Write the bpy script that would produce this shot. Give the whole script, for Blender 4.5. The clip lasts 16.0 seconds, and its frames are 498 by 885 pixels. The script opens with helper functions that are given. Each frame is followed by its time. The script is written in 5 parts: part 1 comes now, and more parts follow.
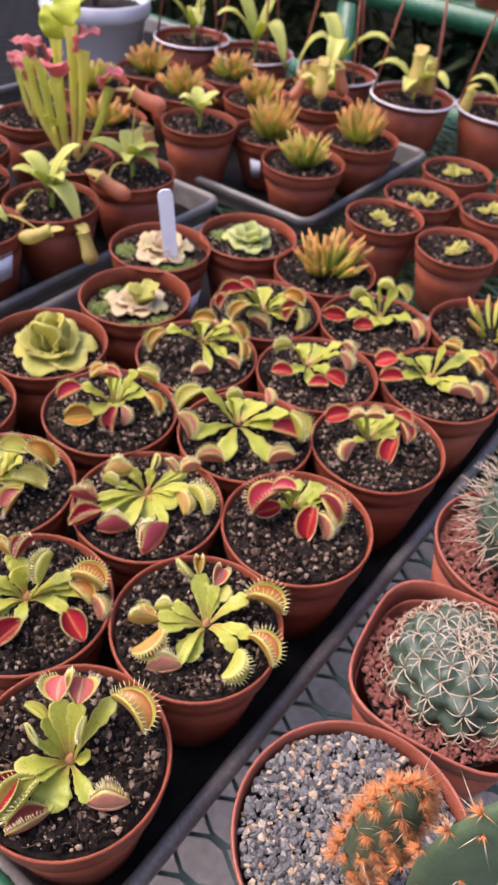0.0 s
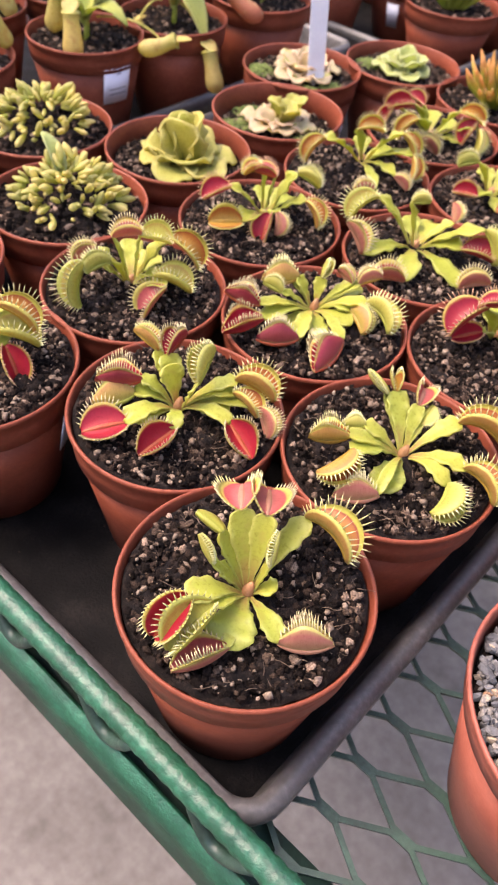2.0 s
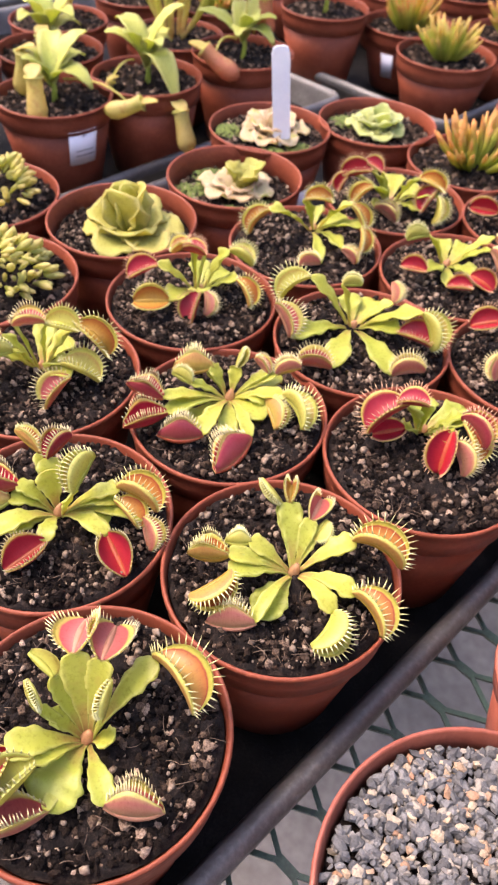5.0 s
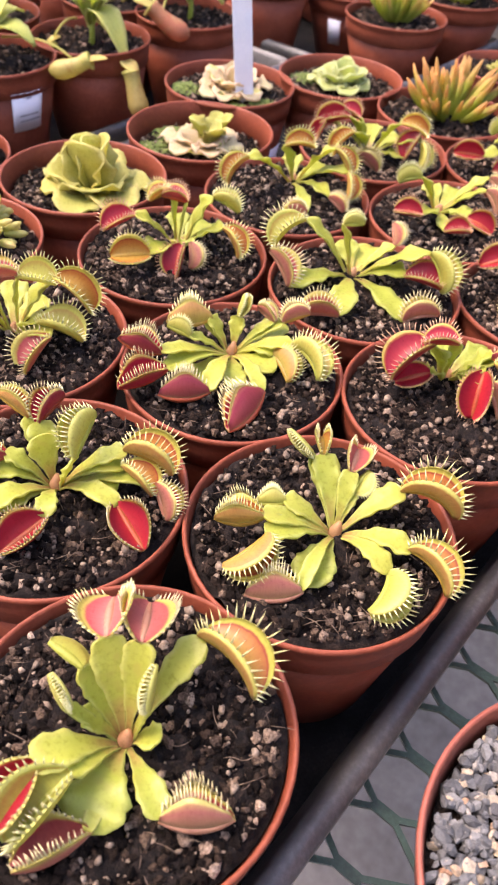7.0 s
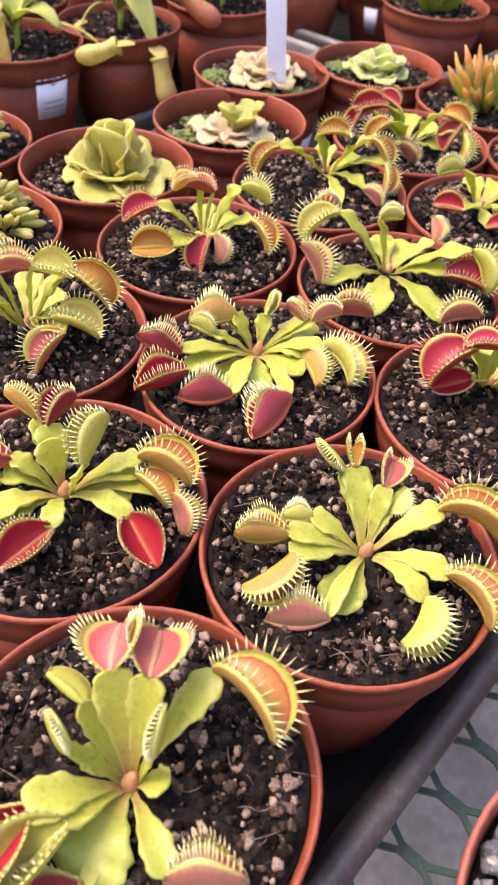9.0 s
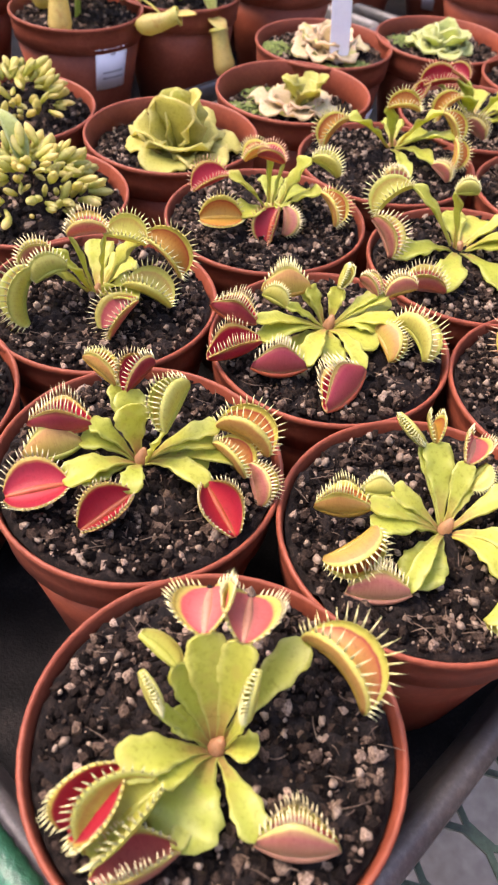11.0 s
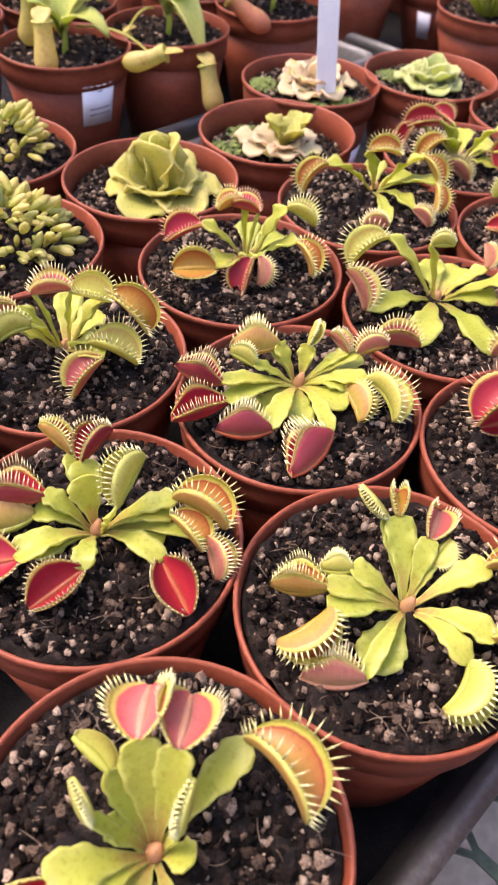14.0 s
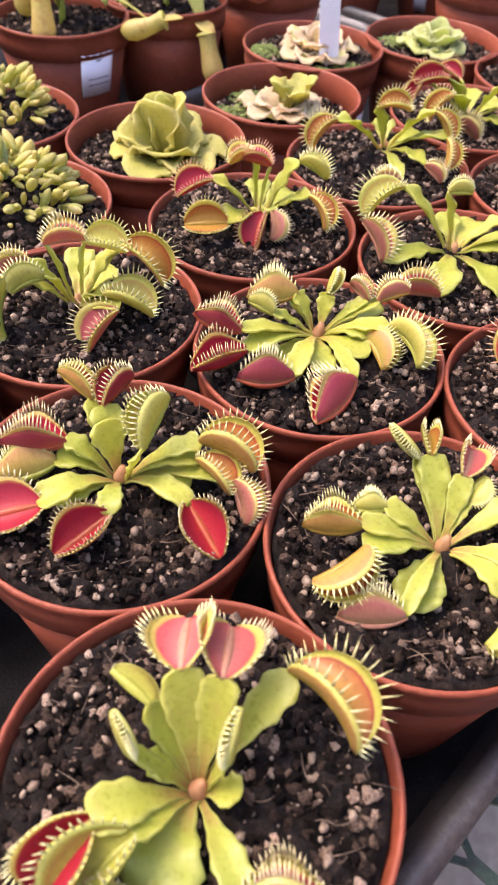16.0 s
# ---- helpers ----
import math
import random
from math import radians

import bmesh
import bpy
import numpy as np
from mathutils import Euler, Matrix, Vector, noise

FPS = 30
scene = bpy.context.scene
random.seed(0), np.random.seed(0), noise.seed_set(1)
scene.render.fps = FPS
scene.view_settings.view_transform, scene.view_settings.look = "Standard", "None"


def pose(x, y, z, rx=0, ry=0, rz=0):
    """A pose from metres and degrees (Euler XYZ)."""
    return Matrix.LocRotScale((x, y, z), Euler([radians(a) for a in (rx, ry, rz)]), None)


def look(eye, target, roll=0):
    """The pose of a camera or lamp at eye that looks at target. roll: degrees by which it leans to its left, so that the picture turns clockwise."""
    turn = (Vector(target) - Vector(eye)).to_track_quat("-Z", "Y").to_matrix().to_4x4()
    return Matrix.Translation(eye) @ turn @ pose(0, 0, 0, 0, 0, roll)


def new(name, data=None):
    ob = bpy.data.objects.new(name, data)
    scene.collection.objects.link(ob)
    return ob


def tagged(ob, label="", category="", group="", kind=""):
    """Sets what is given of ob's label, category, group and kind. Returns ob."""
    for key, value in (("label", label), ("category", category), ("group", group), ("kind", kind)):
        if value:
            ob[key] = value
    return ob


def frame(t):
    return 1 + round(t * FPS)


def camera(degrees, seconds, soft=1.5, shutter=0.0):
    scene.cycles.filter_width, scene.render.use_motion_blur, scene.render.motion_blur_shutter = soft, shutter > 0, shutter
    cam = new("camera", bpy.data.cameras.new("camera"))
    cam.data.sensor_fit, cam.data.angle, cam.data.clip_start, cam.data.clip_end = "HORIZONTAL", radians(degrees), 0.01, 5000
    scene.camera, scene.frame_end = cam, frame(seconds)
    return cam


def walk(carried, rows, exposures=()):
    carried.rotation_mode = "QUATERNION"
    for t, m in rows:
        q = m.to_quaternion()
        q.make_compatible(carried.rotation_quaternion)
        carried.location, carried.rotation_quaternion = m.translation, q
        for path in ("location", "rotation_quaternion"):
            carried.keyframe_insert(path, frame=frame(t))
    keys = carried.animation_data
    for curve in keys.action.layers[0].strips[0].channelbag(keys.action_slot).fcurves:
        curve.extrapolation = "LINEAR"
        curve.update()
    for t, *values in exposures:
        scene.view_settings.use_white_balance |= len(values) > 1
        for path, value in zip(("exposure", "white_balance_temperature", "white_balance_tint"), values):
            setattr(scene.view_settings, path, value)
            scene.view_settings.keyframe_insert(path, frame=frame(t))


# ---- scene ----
cam = camera(36.0, 16.0, 2.2)
cam.data.dof.use_dof = True
cam.data.dof.focus_distance, cam.data.dof.aperture_fstop = 0.25, 36.0
METRES, EYE, TILT, LEAN, TURN = 0.517, 1.217, -42.5, -4.5, 37.4
ROWS = [
    (0.0, 0.0, 0.0, 0.0, -0.0, -0.0, 0.0),
    (0.5, -0.0398, 0.0692, -0.0206, 1.03, -1.35, -1.08),
    (1.0, -0.1245, 0.1074, -0.0959, 2.23, -2.77, -2.25),
    (1.5, -0.1559, 0.1548, -0.1512, 2.87, -3.63, -3.05),
    (2.0, -0.1292, 0.16, -0.138, 3.49, -4.0, -3.67),
    (2.5, -0.0739, 0.1552, -0.1091, 4.19, -3.88, -4.46),
    (3.0, -0.0395, 0.1641, -0.0911, 5.23, -3.57, -4.77),
    (3.5, -0.0241, 0.1709, -0.0732, 6.37, -3.31, -5.03),
    (4.0, -0.009, 0.1791, -0.0553, 7.59, -3.15, -5.54),
    (4.5, -0.0059, 0.1962, -0.0562, 7.65, -2.79, -5.2),
    (7.0, -0.0803, 0.2803, -0.1098, 2.11, -1.85, -1.06),
    (7.5, -0.0558, 0.2959, -0.1013, 2.5, -1.96, -1.25),
    (8.0, -0.0525, 0.3112, -0.1007, 3.03, -2.06, -1.5),
    (8.5, -0.0666, 0.3177, -0.1023, 3.41, -2.11, -1.95),
    (9.0, -0.0831, 0.3194, -0.1037, 3.88, -2.14, -2.33),
    (9.5, -0.0899, 0.3204, -0.094, 4.56, -2.26, -2.63),
    (10.0, -0.1205, 0.3134, -0.0993, 4.96, -2.62, -3.24),
    (12.5, -0.0959, 0.3376, -0.1259, 6.44, -4.17, -4.37),
    (13.0, -0.0908, 0.3464, -0.1036, 6.25, -3.7, -4.12),
    (13.5, -0.0802, 0.3429, -0.0856, 6.35, -3.12, -4.0),
    (14.0, -0.0895, 0.337, -0.0774, 6.48, -2.67, -4.11),
    (14.5, -0.0825, 0.3335, -0.0815, 6.68, -2.49, -4.18),
    (15.0, -0.0989, 0.3303, -0.0989, 6.84, -2.29, -3.92),
    (15.5, -0.0789, 0.3205, -0.0818, 6.58, -2.36, -3.56),
    (16.0, -0.1072, 0.3454, -0.1098, 5.94, -2.9, -3.04),
]
walk(cam, [(t, pose(0, 0, EYE, TILT, LEAN, TURN) @ pose(METRES * x, METRES * y, METRES * z, 90 + pitch, roll, yaw)) for t, x, y, z, yaw, pitch, roll in ROWS],
     exposures=[(0.0, 1.96, 6700, 28), (2.5, 2.32, 7200, 27), (9.0, 2.38, 6950, 27), (12.5, 2.28, 7050, 27), (16.0, 2.30, 6850, 28)])

# ---- light ----
world = bpy.data.worlds.new("sky")
scene.world = world
world.use_nodes = True
wn = world.node_tree.nodes
sky = wn.new("ShaderNodeTexSky")
sky.sky_type, sky.sun_disc = "NISHITA", False
SUN_EL, SUN_AZ = radians(60), radians(240)
sky.sun_elevation, sky.sun_rotation = SUN_EL, SUN_AZ
sky.dust_density = 3.0
wn["Background"].inputs["Strength"].default_value = 0.15
world.node_tree.links.new(sky.outputs[0], wn["Background"].inputs["Color"])
sun_data = bpy.data.lights.new("sun", "SUN")
sun_data.energy, sun_data.angle, sun_data.color = 0.95, radians(28), (1.0, 0.92, 0.80)
sun = new("sun", sun_data)
to_sun = Vector((math.sin(SUN_AZ) * math.cos(SUN_EL), math.cos(SUN_AZ) * math.cos(SUN_EL), math.sin(SUN_EL)))
sun.matrix_world = look(to_sun * 10, (0, 0, 0))

# ---- materials ----


def ramp(nt, fac, stops):
    n = nt.nodes.new("ShaderNodeValToRGB")
    el = n.color_ramp.elements
    while len(el) < len(stops):
        el.new(0.5)
    for e, (p, c) in zip(el, stops):
        e.position, e.color = p, (*c, 1)
    if fac is not None:
        nt.links.new(fac, n.inputs[0])
    return n.outputs[0]


def tex(nt, scale, detail=3.0, rough=0.6, kind="noise"):
    co = nt.nodes.new("ShaderNodeTexCoord")
    n = nt.nodes.new("ShaderNodeTexNoise" if kind == "noise" else "ShaderNodeTexVoronoi")
    n.inputs["Scale"].default_value = scale
    if kind == "noise":
        n.inputs["Detail"].default_value, n.inputs["Roughness"].default_value = detail, rough
    nt.links.new(co.outputs["Object"], n.inputs["Vector"])
    return n


def mixed(nt, a, b, fac, mode="MIX"):
    m = nt.nodes.new("ShaderNodeMix")
    m.data_type, m.blend_type = "RGBA", mode
    for sock, v in ((m.inputs[0], fac), (m.inputs[6], a), (m.inputs[7], b)):
        if isinstance(v, (int, float)):
            sock.default_value = v
        elif isinstance(v, tuple):
            sock.default_value = (*v, 1)
        else:
            nt.links.new(v, sock)
    return m.outputs[2]


def blank(name, rough=0.5, metal=0.0, spec=0.5):
    m = bpy.data.materials.new(name)
    m.use_nodes = True
    b = m.node_tree.nodes["Principled BSDF"]
    b.inputs["Roughness"].default_value, b.inputs["Metallic"].default_value = rough, metal
    b.inputs["Specular IOR Level"].default_value = spec
    return m, m.node_tree, b


def bump(nt, b, height, strength, distance):
    n = nt.nodes.new("ShaderNodeBump")
    n.inputs["Strength"].default_value, n.inputs["Distance"].default_value = strength, distance
    nt.links.new(height, n.inputs["Height"])
    nt.links.new(n.outputs[0], b.inputs["Normal"])


def grained(name, dark, mid, light, rough=0.6, fine=900.0, coarse=60.0, relief=0.0003, metal=0.0, spec=0.5, vary=0.25):
    """A surface with fine grain, broad stains and a small shift from piece to piece."""
    m, nt, b = blank(name, rough, metal, spec)
    f, c = tex(nt, fine, 4.0), tex(nt, coarse, 3.0)
    s = mixed(nt, f.outputs["Fac"], c.outputs["Fac"], 0.55)
    col = ramp(nt, s, [(0.32, dark), (0.5, mid), (0.68, light)])
    info = nt.nodes.new("ShaderNodeObjectInfo")
    k = ramp(nt, info.outputs["Random"], [(0.0, (1 - vary,) * 3), (1.0, (1.0,) * 3)])
    nt.links.new(mixed(nt, col, k, 1.0, "MULTIPLY"), b.inputs["Base Color"])
    bump(nt, b, f.outputs["Fac"], 0.5, relief)
    return m


def lit_through(nt, b, col, share):
    """Thin plant tissue: part of the light passes through it."""
    t = nt.nodes.new("ShaderNodeBsdfTranslucent")
    nt.links.new(col, t.inputs["Color"])
    m = nt.nodes.new("ShaderNodeMixShader")
    m.inputs[0].default_value = share
    nt.links.new(b.outputs[0], m.inputs[1])
    nt.links.new(t.outputs[0], m.inputs[2])
    nt.links.new(m.outputs[0], nt.nodes["Material Output"].inputs["Surface"])


def leafy(name, base, tip, edge=None, rough=0.42, fleck=None, vary=0.2, span=(0.25, 0.65)):
    """Leaf skin: UV x runs along the leaf, UV y from the middle to the edge."""
    m, nt, b = blank(name, rough, 0.0, 0.4)
    uv = nt.nodes.new("ShaderNodeUVMap")
    sep = nt.nodes.new("ShaderNodeSeparateXYZ")
    nt.links.new(uv.outputs[0], sep.inputs[0])
    n1, n2 = tex(nt, 700.0, 3.0), tex(nt, 120.0, 2.0)
    add = nt.nodes.new("ShaderNodeMath")
    add.operation = "MULTIPLY_ADD"
    nt.links.new(n2.outputs["Fac"], add.inputs[0])
    add.inputs[1].default_value = 0.5
    nt.links.new(sep.outputs[0], add.inputs[2])
    col = ramp(nt, add.outputs[0], [(span[0], base), (span[1], tip)])
    if edge:
        col = mixed(nt, col, edge, ramp(nt, sep.outputs[1], [(0.55, (0, 0, 0)), (0.95, (1, 1, 1))]))
    col = mixed(nt, col, mixed(nt, col, (0.7, 0.68, 0.5), 1.0, "MULTIPLY"), ramp(nt, n1.outputs["Fac"], [(0.5, (0, 0, 0)), (0.8, (1, 1, 1))]))
    if fleck:
        col = mixed(nt, col, fleck, ramp(nt, n2.outputs["Fac"], [(0.58, (0, 0, 0)), (0.68, (1, 1, 1))]))
    info = nt.nodes.new("ShaderNodeObjectInfo")
    k = ramp(nt, info.outputs["Random"], [(0.0, (1 - vary, 1 - vary * 0.7, 1 - vary)), (1.0, (1.0, 1.0, 1.0))])
    col = mixed(nt, col, k, 1.0, "MULTIPLY")
    nt.links.new(col, b.inputs["Base Color"])
    lit_through(nt, b, col, 0.56)
    bump(nt, b, n1.outputs["Fac"], 0.35, 0.0004)
    return m


def trap_skin(name, stops, rough=0.38):
    """Trap lobe: UV y runs from the midrib to the toothed margin."""
    m, nt, b = blank(name, rough, 0.0, 0.45)
    uv = nt.nodes.new("ShaderNodeUVMap")
    sep = nt.nodes.new("ShaderNodeSeparateXYZ")
    nt.links.new(uv.outputs[0], sep.inputs[0])
    n1, n2 = tex(nt, 900.0, 3.0), tex(nt, 160.0, 2.0)
    add = nt.nodes.new("ShaderNodeMath")
    add.operation = "MULTIPLY_ADD"
    nt.links.new(n2.outputs["Fac"], add.inputs[0])
    add.inputs[1].default_value = 0.16
    nt.links.new(sep.outputs[1], add.inputs[2])
    col = ramp(nt, add.outputs[0], stops)
    vm = nt.nodes.new("ShaderNodeMapping")
    vm.inputs["Scale"].default_value = (34.0, 2.5, 1.0)
    nt.links.new(uv.outputs[0], vm.inputs["Vector"])
    vn = nt.nodes.new("ShaderNodeTexNoise")
    vn.inputs["Scale"].default_value, vn.inputs["Detail"].default_value = 1.0, 2.0
    nt.links.new(vm.outputs[0], vn.inputs["Vector"])
    col = mixed(nt, col, mixed(nt, col, (0.92, 0.87, 0.87), 1.0, "MULTIPLY"), ramp(nt, vn.outputs["Fac"], [(0.45, (0, 0, 0)), (0.7, (1, 1, 1))]))
    col = mixed(nt, col, mixed(nt, col, (0.6, 0.5, 0.5), 1.0, "MULTIPLY"), ramp(nt, n1.outputs["Fac"], [(0.55, (0, 0, 0)), (0.9, (1, 1, 1))]))
    info = nt.nodes.new("ShaderNodeObjectInfo")
    k = ramp(nt, info.outputs["Random"], [(0.0, (0.75, 0.8, 0.75)), (1.0, (1.0, 1.0, 1.0))])
    col = mixed(nt, col, k, 1.0, "MULTIPLY")
    nt.links.new(col, b.inputs["Base Color"])
    lit_through(nt, b, col, 0.46)
    bump(nt, b, n1.outputs["Fac"], 0.4, 0.0003)
    return m


INSIDE = {
    "r": trap_skin("trap_inside_red", [(0.0, (0.60, 0.18, 0.06)), (0.22, (0.50, 0.026, 0.036)), (0.88, (0.42, 0.022, 0.050)), (0.98, (0.60, 0.26, 0.08)), (1.0, (0.68, 0.54, 0.14))]),
    "o": trap_skin("trap_inside_orange", [(0.0, (0.56, 0.36, 0.06)), (0.45, (0.56, 0.28, 0.05)), (0.78, (0.54, 0.18, 0.045)), (0.85, (0.42, 0.07, 0.04)), (0.91, (0.64, 0.56, 0.10)), (1.0, (0.66, 0.62, 0.14))]),
    "p": trap_skin("trap_inside_pink", [(0.0, (0.66, 0.36, 0.22)), (0.3, (0.58, 0.15, 0.13)), (0.78, (0.56, 0.11, 0.11)), (0.88, (0.64, 0.52, 0.12)), (1.0, (0.68, 0.62, 0.16))]),
    "y": trap_skin("trap_inside_green", [(0.0, (0.46, 0.48, 0.08)), (0.6, (0.50, 0.46, 0.09)), (0.82, (0.54, 0.38, 0.09)), (0.9, (0.58, 0.58, 0.12)), (1.0, (0.62, 0.62, 0.17))]),
}
OUTSIDE = {
    "r": trap_skin("trap_outside_red", [(0.0, (0.58, 0.42, 0.14)), (0.3, (0.44, 0.10, 0.09)), (0.85, (0.36, 0.042, 0.065)), (0.98, (0.46, 0.12, 0.09)), (1.02, (0.64, 0.50, 0.16))]),
    "o": trap_skin("trap_outside_olive", [(0.0, (0.56, 0.50, 0.11)), (0.5, (0.58, 0.40, 0.10)), (0.9, (0.58, 0.30, 0.10)), (1.02, (0.74, 0.66, 0.18))]),
    "p": trap_skin("trap_outside_pink", [(0.0, (0.60, 0.48, 0.14)), (0.3, (0.54, 0.30, 0.17)), (0.80, (0.50, 0.17, 0.14)), (0.95, (0.56, 0.30, 0.15)), (1.02, (0.72, 0.62, 0.20))]),
    "y": trap_skin("trap_outside_green", [(0.0, (0.47, 0.50, 0.09)), (0.7, (0.54, 0.50, 0.11)), (1.0, (0.62, 0.60, 0.17))]),
}
TOOTH = {c: grained("trap_tooth_" + c, *v, rough=0.45, relief=0.0001) for c, v in {
    "r": ((0.60, 0.22, 0.16), (0.66, 0.38, 0.22), (0.7, 0.5, 0.28)), "o": ((0.6, 0.55, 0.2), (0.68, 0.64, 0.28), (0.74, 0.7, 0.4)),
    "p": ((0.62, 0.52, 0.24), (0.70, 0.62, 0.32), (0.74, 0.68, 0.42)), "y": ((0.6, 0.58, 0.2), (0.68, 0.66, 0.3), (0.74, 0.72, 0.4))}.items()}
PETIOLE = leafy("flytrap_petiole", (0.56, 0.32, 0.13), (0.55, 0.565, 0.10), (0.62, 0.62, 0.17), rough=0.34, vary=0.22, fleck=(0.54, 0.51, 0.10))
BUTTERWORT = leafy("butterwort_leaf", (0.52, 0.53, 0.10), (0.60, 0.56, 0.15), (0.64, 0.58, 0.20), rough=0.55)
BUTTERWORT_PALE = leafy("pale_butterwort_leaf", (0.62, 0.58, 0.22), (0.72, 0.60, 0.38), (0.74, 0.58, 0.42), rough=0.5, fleck=(0.55, 0.55, 0.22))
BUTTERWORT_GREEN = leafy("green_butterwort_leaf", (0.48, 0.56, 0.14), (0.60, 0.64, 0.26), (0.66, 0.68, 0.36), rough=0.5)
BEAD = leafy("bead_leaf", (0.56, 0.56, 0.13), (0.68, 0.58, 0.23), rough=0.45, vary=0.3, span=(0.4, 0.95))
FINGER = leafy("small_pitcher_leaf", (0.56, 0.58, 0.12), (0.72, 0.40, 0.15), rough=0.42, vary=0.3, span=(0.7, 1.0))
FINGER_GREEN = leafy("green_small_pitcher_leaf", (0.54, 0.60, 0.12), (0.68, 0.48, 0.16), rough=0.42, vary=0.3, span=(0.75, 1.0))
NEPENTHES = leafy("pitcher_plant_leaf", (0.46, 0.54, 0.12), (0.60, 0.62, 0.17), (0.64, 0.64, 0.24), rough=0.38)
PITCHER = leafy("pitcher_skin", (0.68, 0.62, 0.20), (0.70, 0.56, 0.20), rough=0.38, fleck=(0.60, 0.40, 0.14))
PITCHER_RED = leafy("red_pitcher_skin", (0.62, 0.34, 0.18), (0.62, 0.24, 0.14), rough=0.38, fleck=(0.64, 0.40, 0.2))
TRUMPET = leafy("trumpet_skin", (0.66, 0.44, 0.18), (0.70, 0.68, 0.16), rough=0.42)
HOOD_RED = leafy("red_hood", (0.60, 0.18, 0.15), (0.64, 0.16, 0.17), (0.72, 0.32, 0.32), rough=0.5)
HOOD_LIME = leafy("lime_hood", (0.50, 0.55, 0.06), (0.58, 0.62, 0.07), rough=0.45)
MOSS = grained("moss", (0.04, 0.055, 0.012), (0.10, 0.14, 0.025), (0.20, 0.25, 0.05), rough=0.9, fine=1500, coarse=300, relief=0.001)
POT = grained("terracotta_coloured_plastic", (0.14, 0.031, 0.014), (0.185, 0.043, 0.020), (0.25, 0.068, 0.036), spec=0.25, rough=0.55, fine=500, coarse=45, relief=0.00012, vary=0.15)
POT_PINK = grained("pale_terracotta_plastic", (0.18, 0.047, 0.028), (0.225, 0.062, 0.038), (0.28, 0.086, 0.055), spec=0.3, rough=0.5, fine=500, coarse=45, relief=0.00012, vary=0.1)
SOIL = grained("peat_soil", (0.002, 0.0014, 0.001), (0.007, 0.0046, 0.0035), (0.045, 0.030, 0.022), rough=0.95, fine=1700, coarse=380, relief=0.0022, spec=0.2)
CRUMB, _nt, _b = blank("soil_crumbs", 0.9, 0.0, 0.08)
_geo = _nt.nodes.new("ShaderNodeNewGeometry")
_c = ramp(_nt, _geo.outputs["Random Per Island"], [(0.0, (0.003, 0.0022, 0.0017)), (0.50, (0.010, 0.0068, 0.005)), (0.76, (0.036, 0.024, 0.017)), (0.92, (0.105, 0.072, 0.05)), (1.0, (0.30, 0.22, 0.16))])
_f = tex(_nt, 1800.0, 4.0)
_nt.links.new(mixed(_nt, _c, ramp(_nt, _f.outputs["Fac"], [(0.35, (0.45, 0.42, 0.4)), (0.65, (1.5, 1.5, 1.5))]), 1.0, "MULTIPLY"), _b.inputs["Base Color"])
bump(_nt, _b, _f.outputs["Fac"], 0.8, 0.0010)
GRIT = grained("pale_grit", (0.07, 0.045, 0.028), (0.17, 0.12, 0.078), (0.34, 0.26, 0.18), rough=0.7, fine=1500, coarse=250, relief=0.0003)
TRAY = grained("black_plastic_tray", (0.055, 0.053, 0.050), (0.095, 0.092, 0.088), (0.19, 0.185, 0.175), rough=0.45, fine=400, coarse=25, relief=0.0003)
# wet dirt, taken near black to hold the shade between the pots
WET_SHADED = grained("wet_dirty_shaded_tray_bottom", (0.002, 0.002, 0.002), (0.004, 0.004, 0.004), (0.014, 0.012, 0.011), spec=0.06, rough=0.6, fine=800, coarse=60, relief=0.0006)
GREEN = grained("chipped_green_paint", (0.005, 0.044, 0.022), (0.009, 0.085, 0.042), (0.022, 0.16, 0.085), rough=0.42, fine=600, coarse=70, relief=0.0008)
GREEN_DARK = grained("weathered_dark_green_paint", (0.008, 0.024, 0.017), (0.016, 0.048, 0.032), (0.035, 0.08, 0.056), rough=0.5, fine=600, coarse=60, relief=0.0004)
CONCRETE = grained("worn_concrete", (0.075, 0.068, 0.060), (0.115, 0.106, 0.096), (0.165, 0.155, 0.143), rough=0.85, fine=60, coarse=7.0, relief=0.002, vary=0.0)
LABEL = grained("white_label_plastic", (0.70, 0.72, 0.78), (0.76, 0.78, 0.83), (0.82, 0.83, 0.86), rough=0.4, relief=0.0001, vary=0.05)
INK = grained("grey_ink", (0.25, 0.26, 0.30), (0.33, 0.34, 0.38), (0.4, 0.41, 0.45), rough=0.6, relief=0.0001)
GREYPOT = grained("grey_planter_plastic", (0.40, 0.41, 0.44), (0.47, 0.48, 0.51), (0.54, 0.55, 0.58), rough=0.4, fine=300, coarse=20)
WIRE = grained("rust_brown_hanger_plastic", (0.22, 0.06, 0.04), (0.28, 0.08, 0.05), (0.34, 0.11, 0.07), rough=0.45)
CACTUS = grained("cactus_skin", (0.025, 0.045, 0.03), (0.042, 0.072, 0.047), (0.075, 0.11, 0.07), rough=0.5, fine=900, coarse=90, relief=0.0003)
PADSKIN = grained("prickly_pear_skin", (0.035, 0.065, 0.03), (0.055, 0.095, 0.045), (0.085, 0.13, 0.065), rough=0.6, fine=1200, coarse=70, relief=0.0003)
SPINE = grained("pale_spine", (0.28, 0.20, 0.13), (0.40, 0.32, 0.22), (0.52, 0.45, 0.34), rough=0.5)
TUFT = grained("orange_bristle", (0.46, 0.13, 0.04), (0.56, 0.20, 0.06), (0.66, 0.32, 0.12), rough=0.6)
REDGRIT = grained("red_lava_grit", (0.09, 0.028, 0.02), (0.15, 0.048, 0.033), (0.23, 0.085, 0.06), rough=0.85, fine=1800, coarse=260, relief=0.0005)
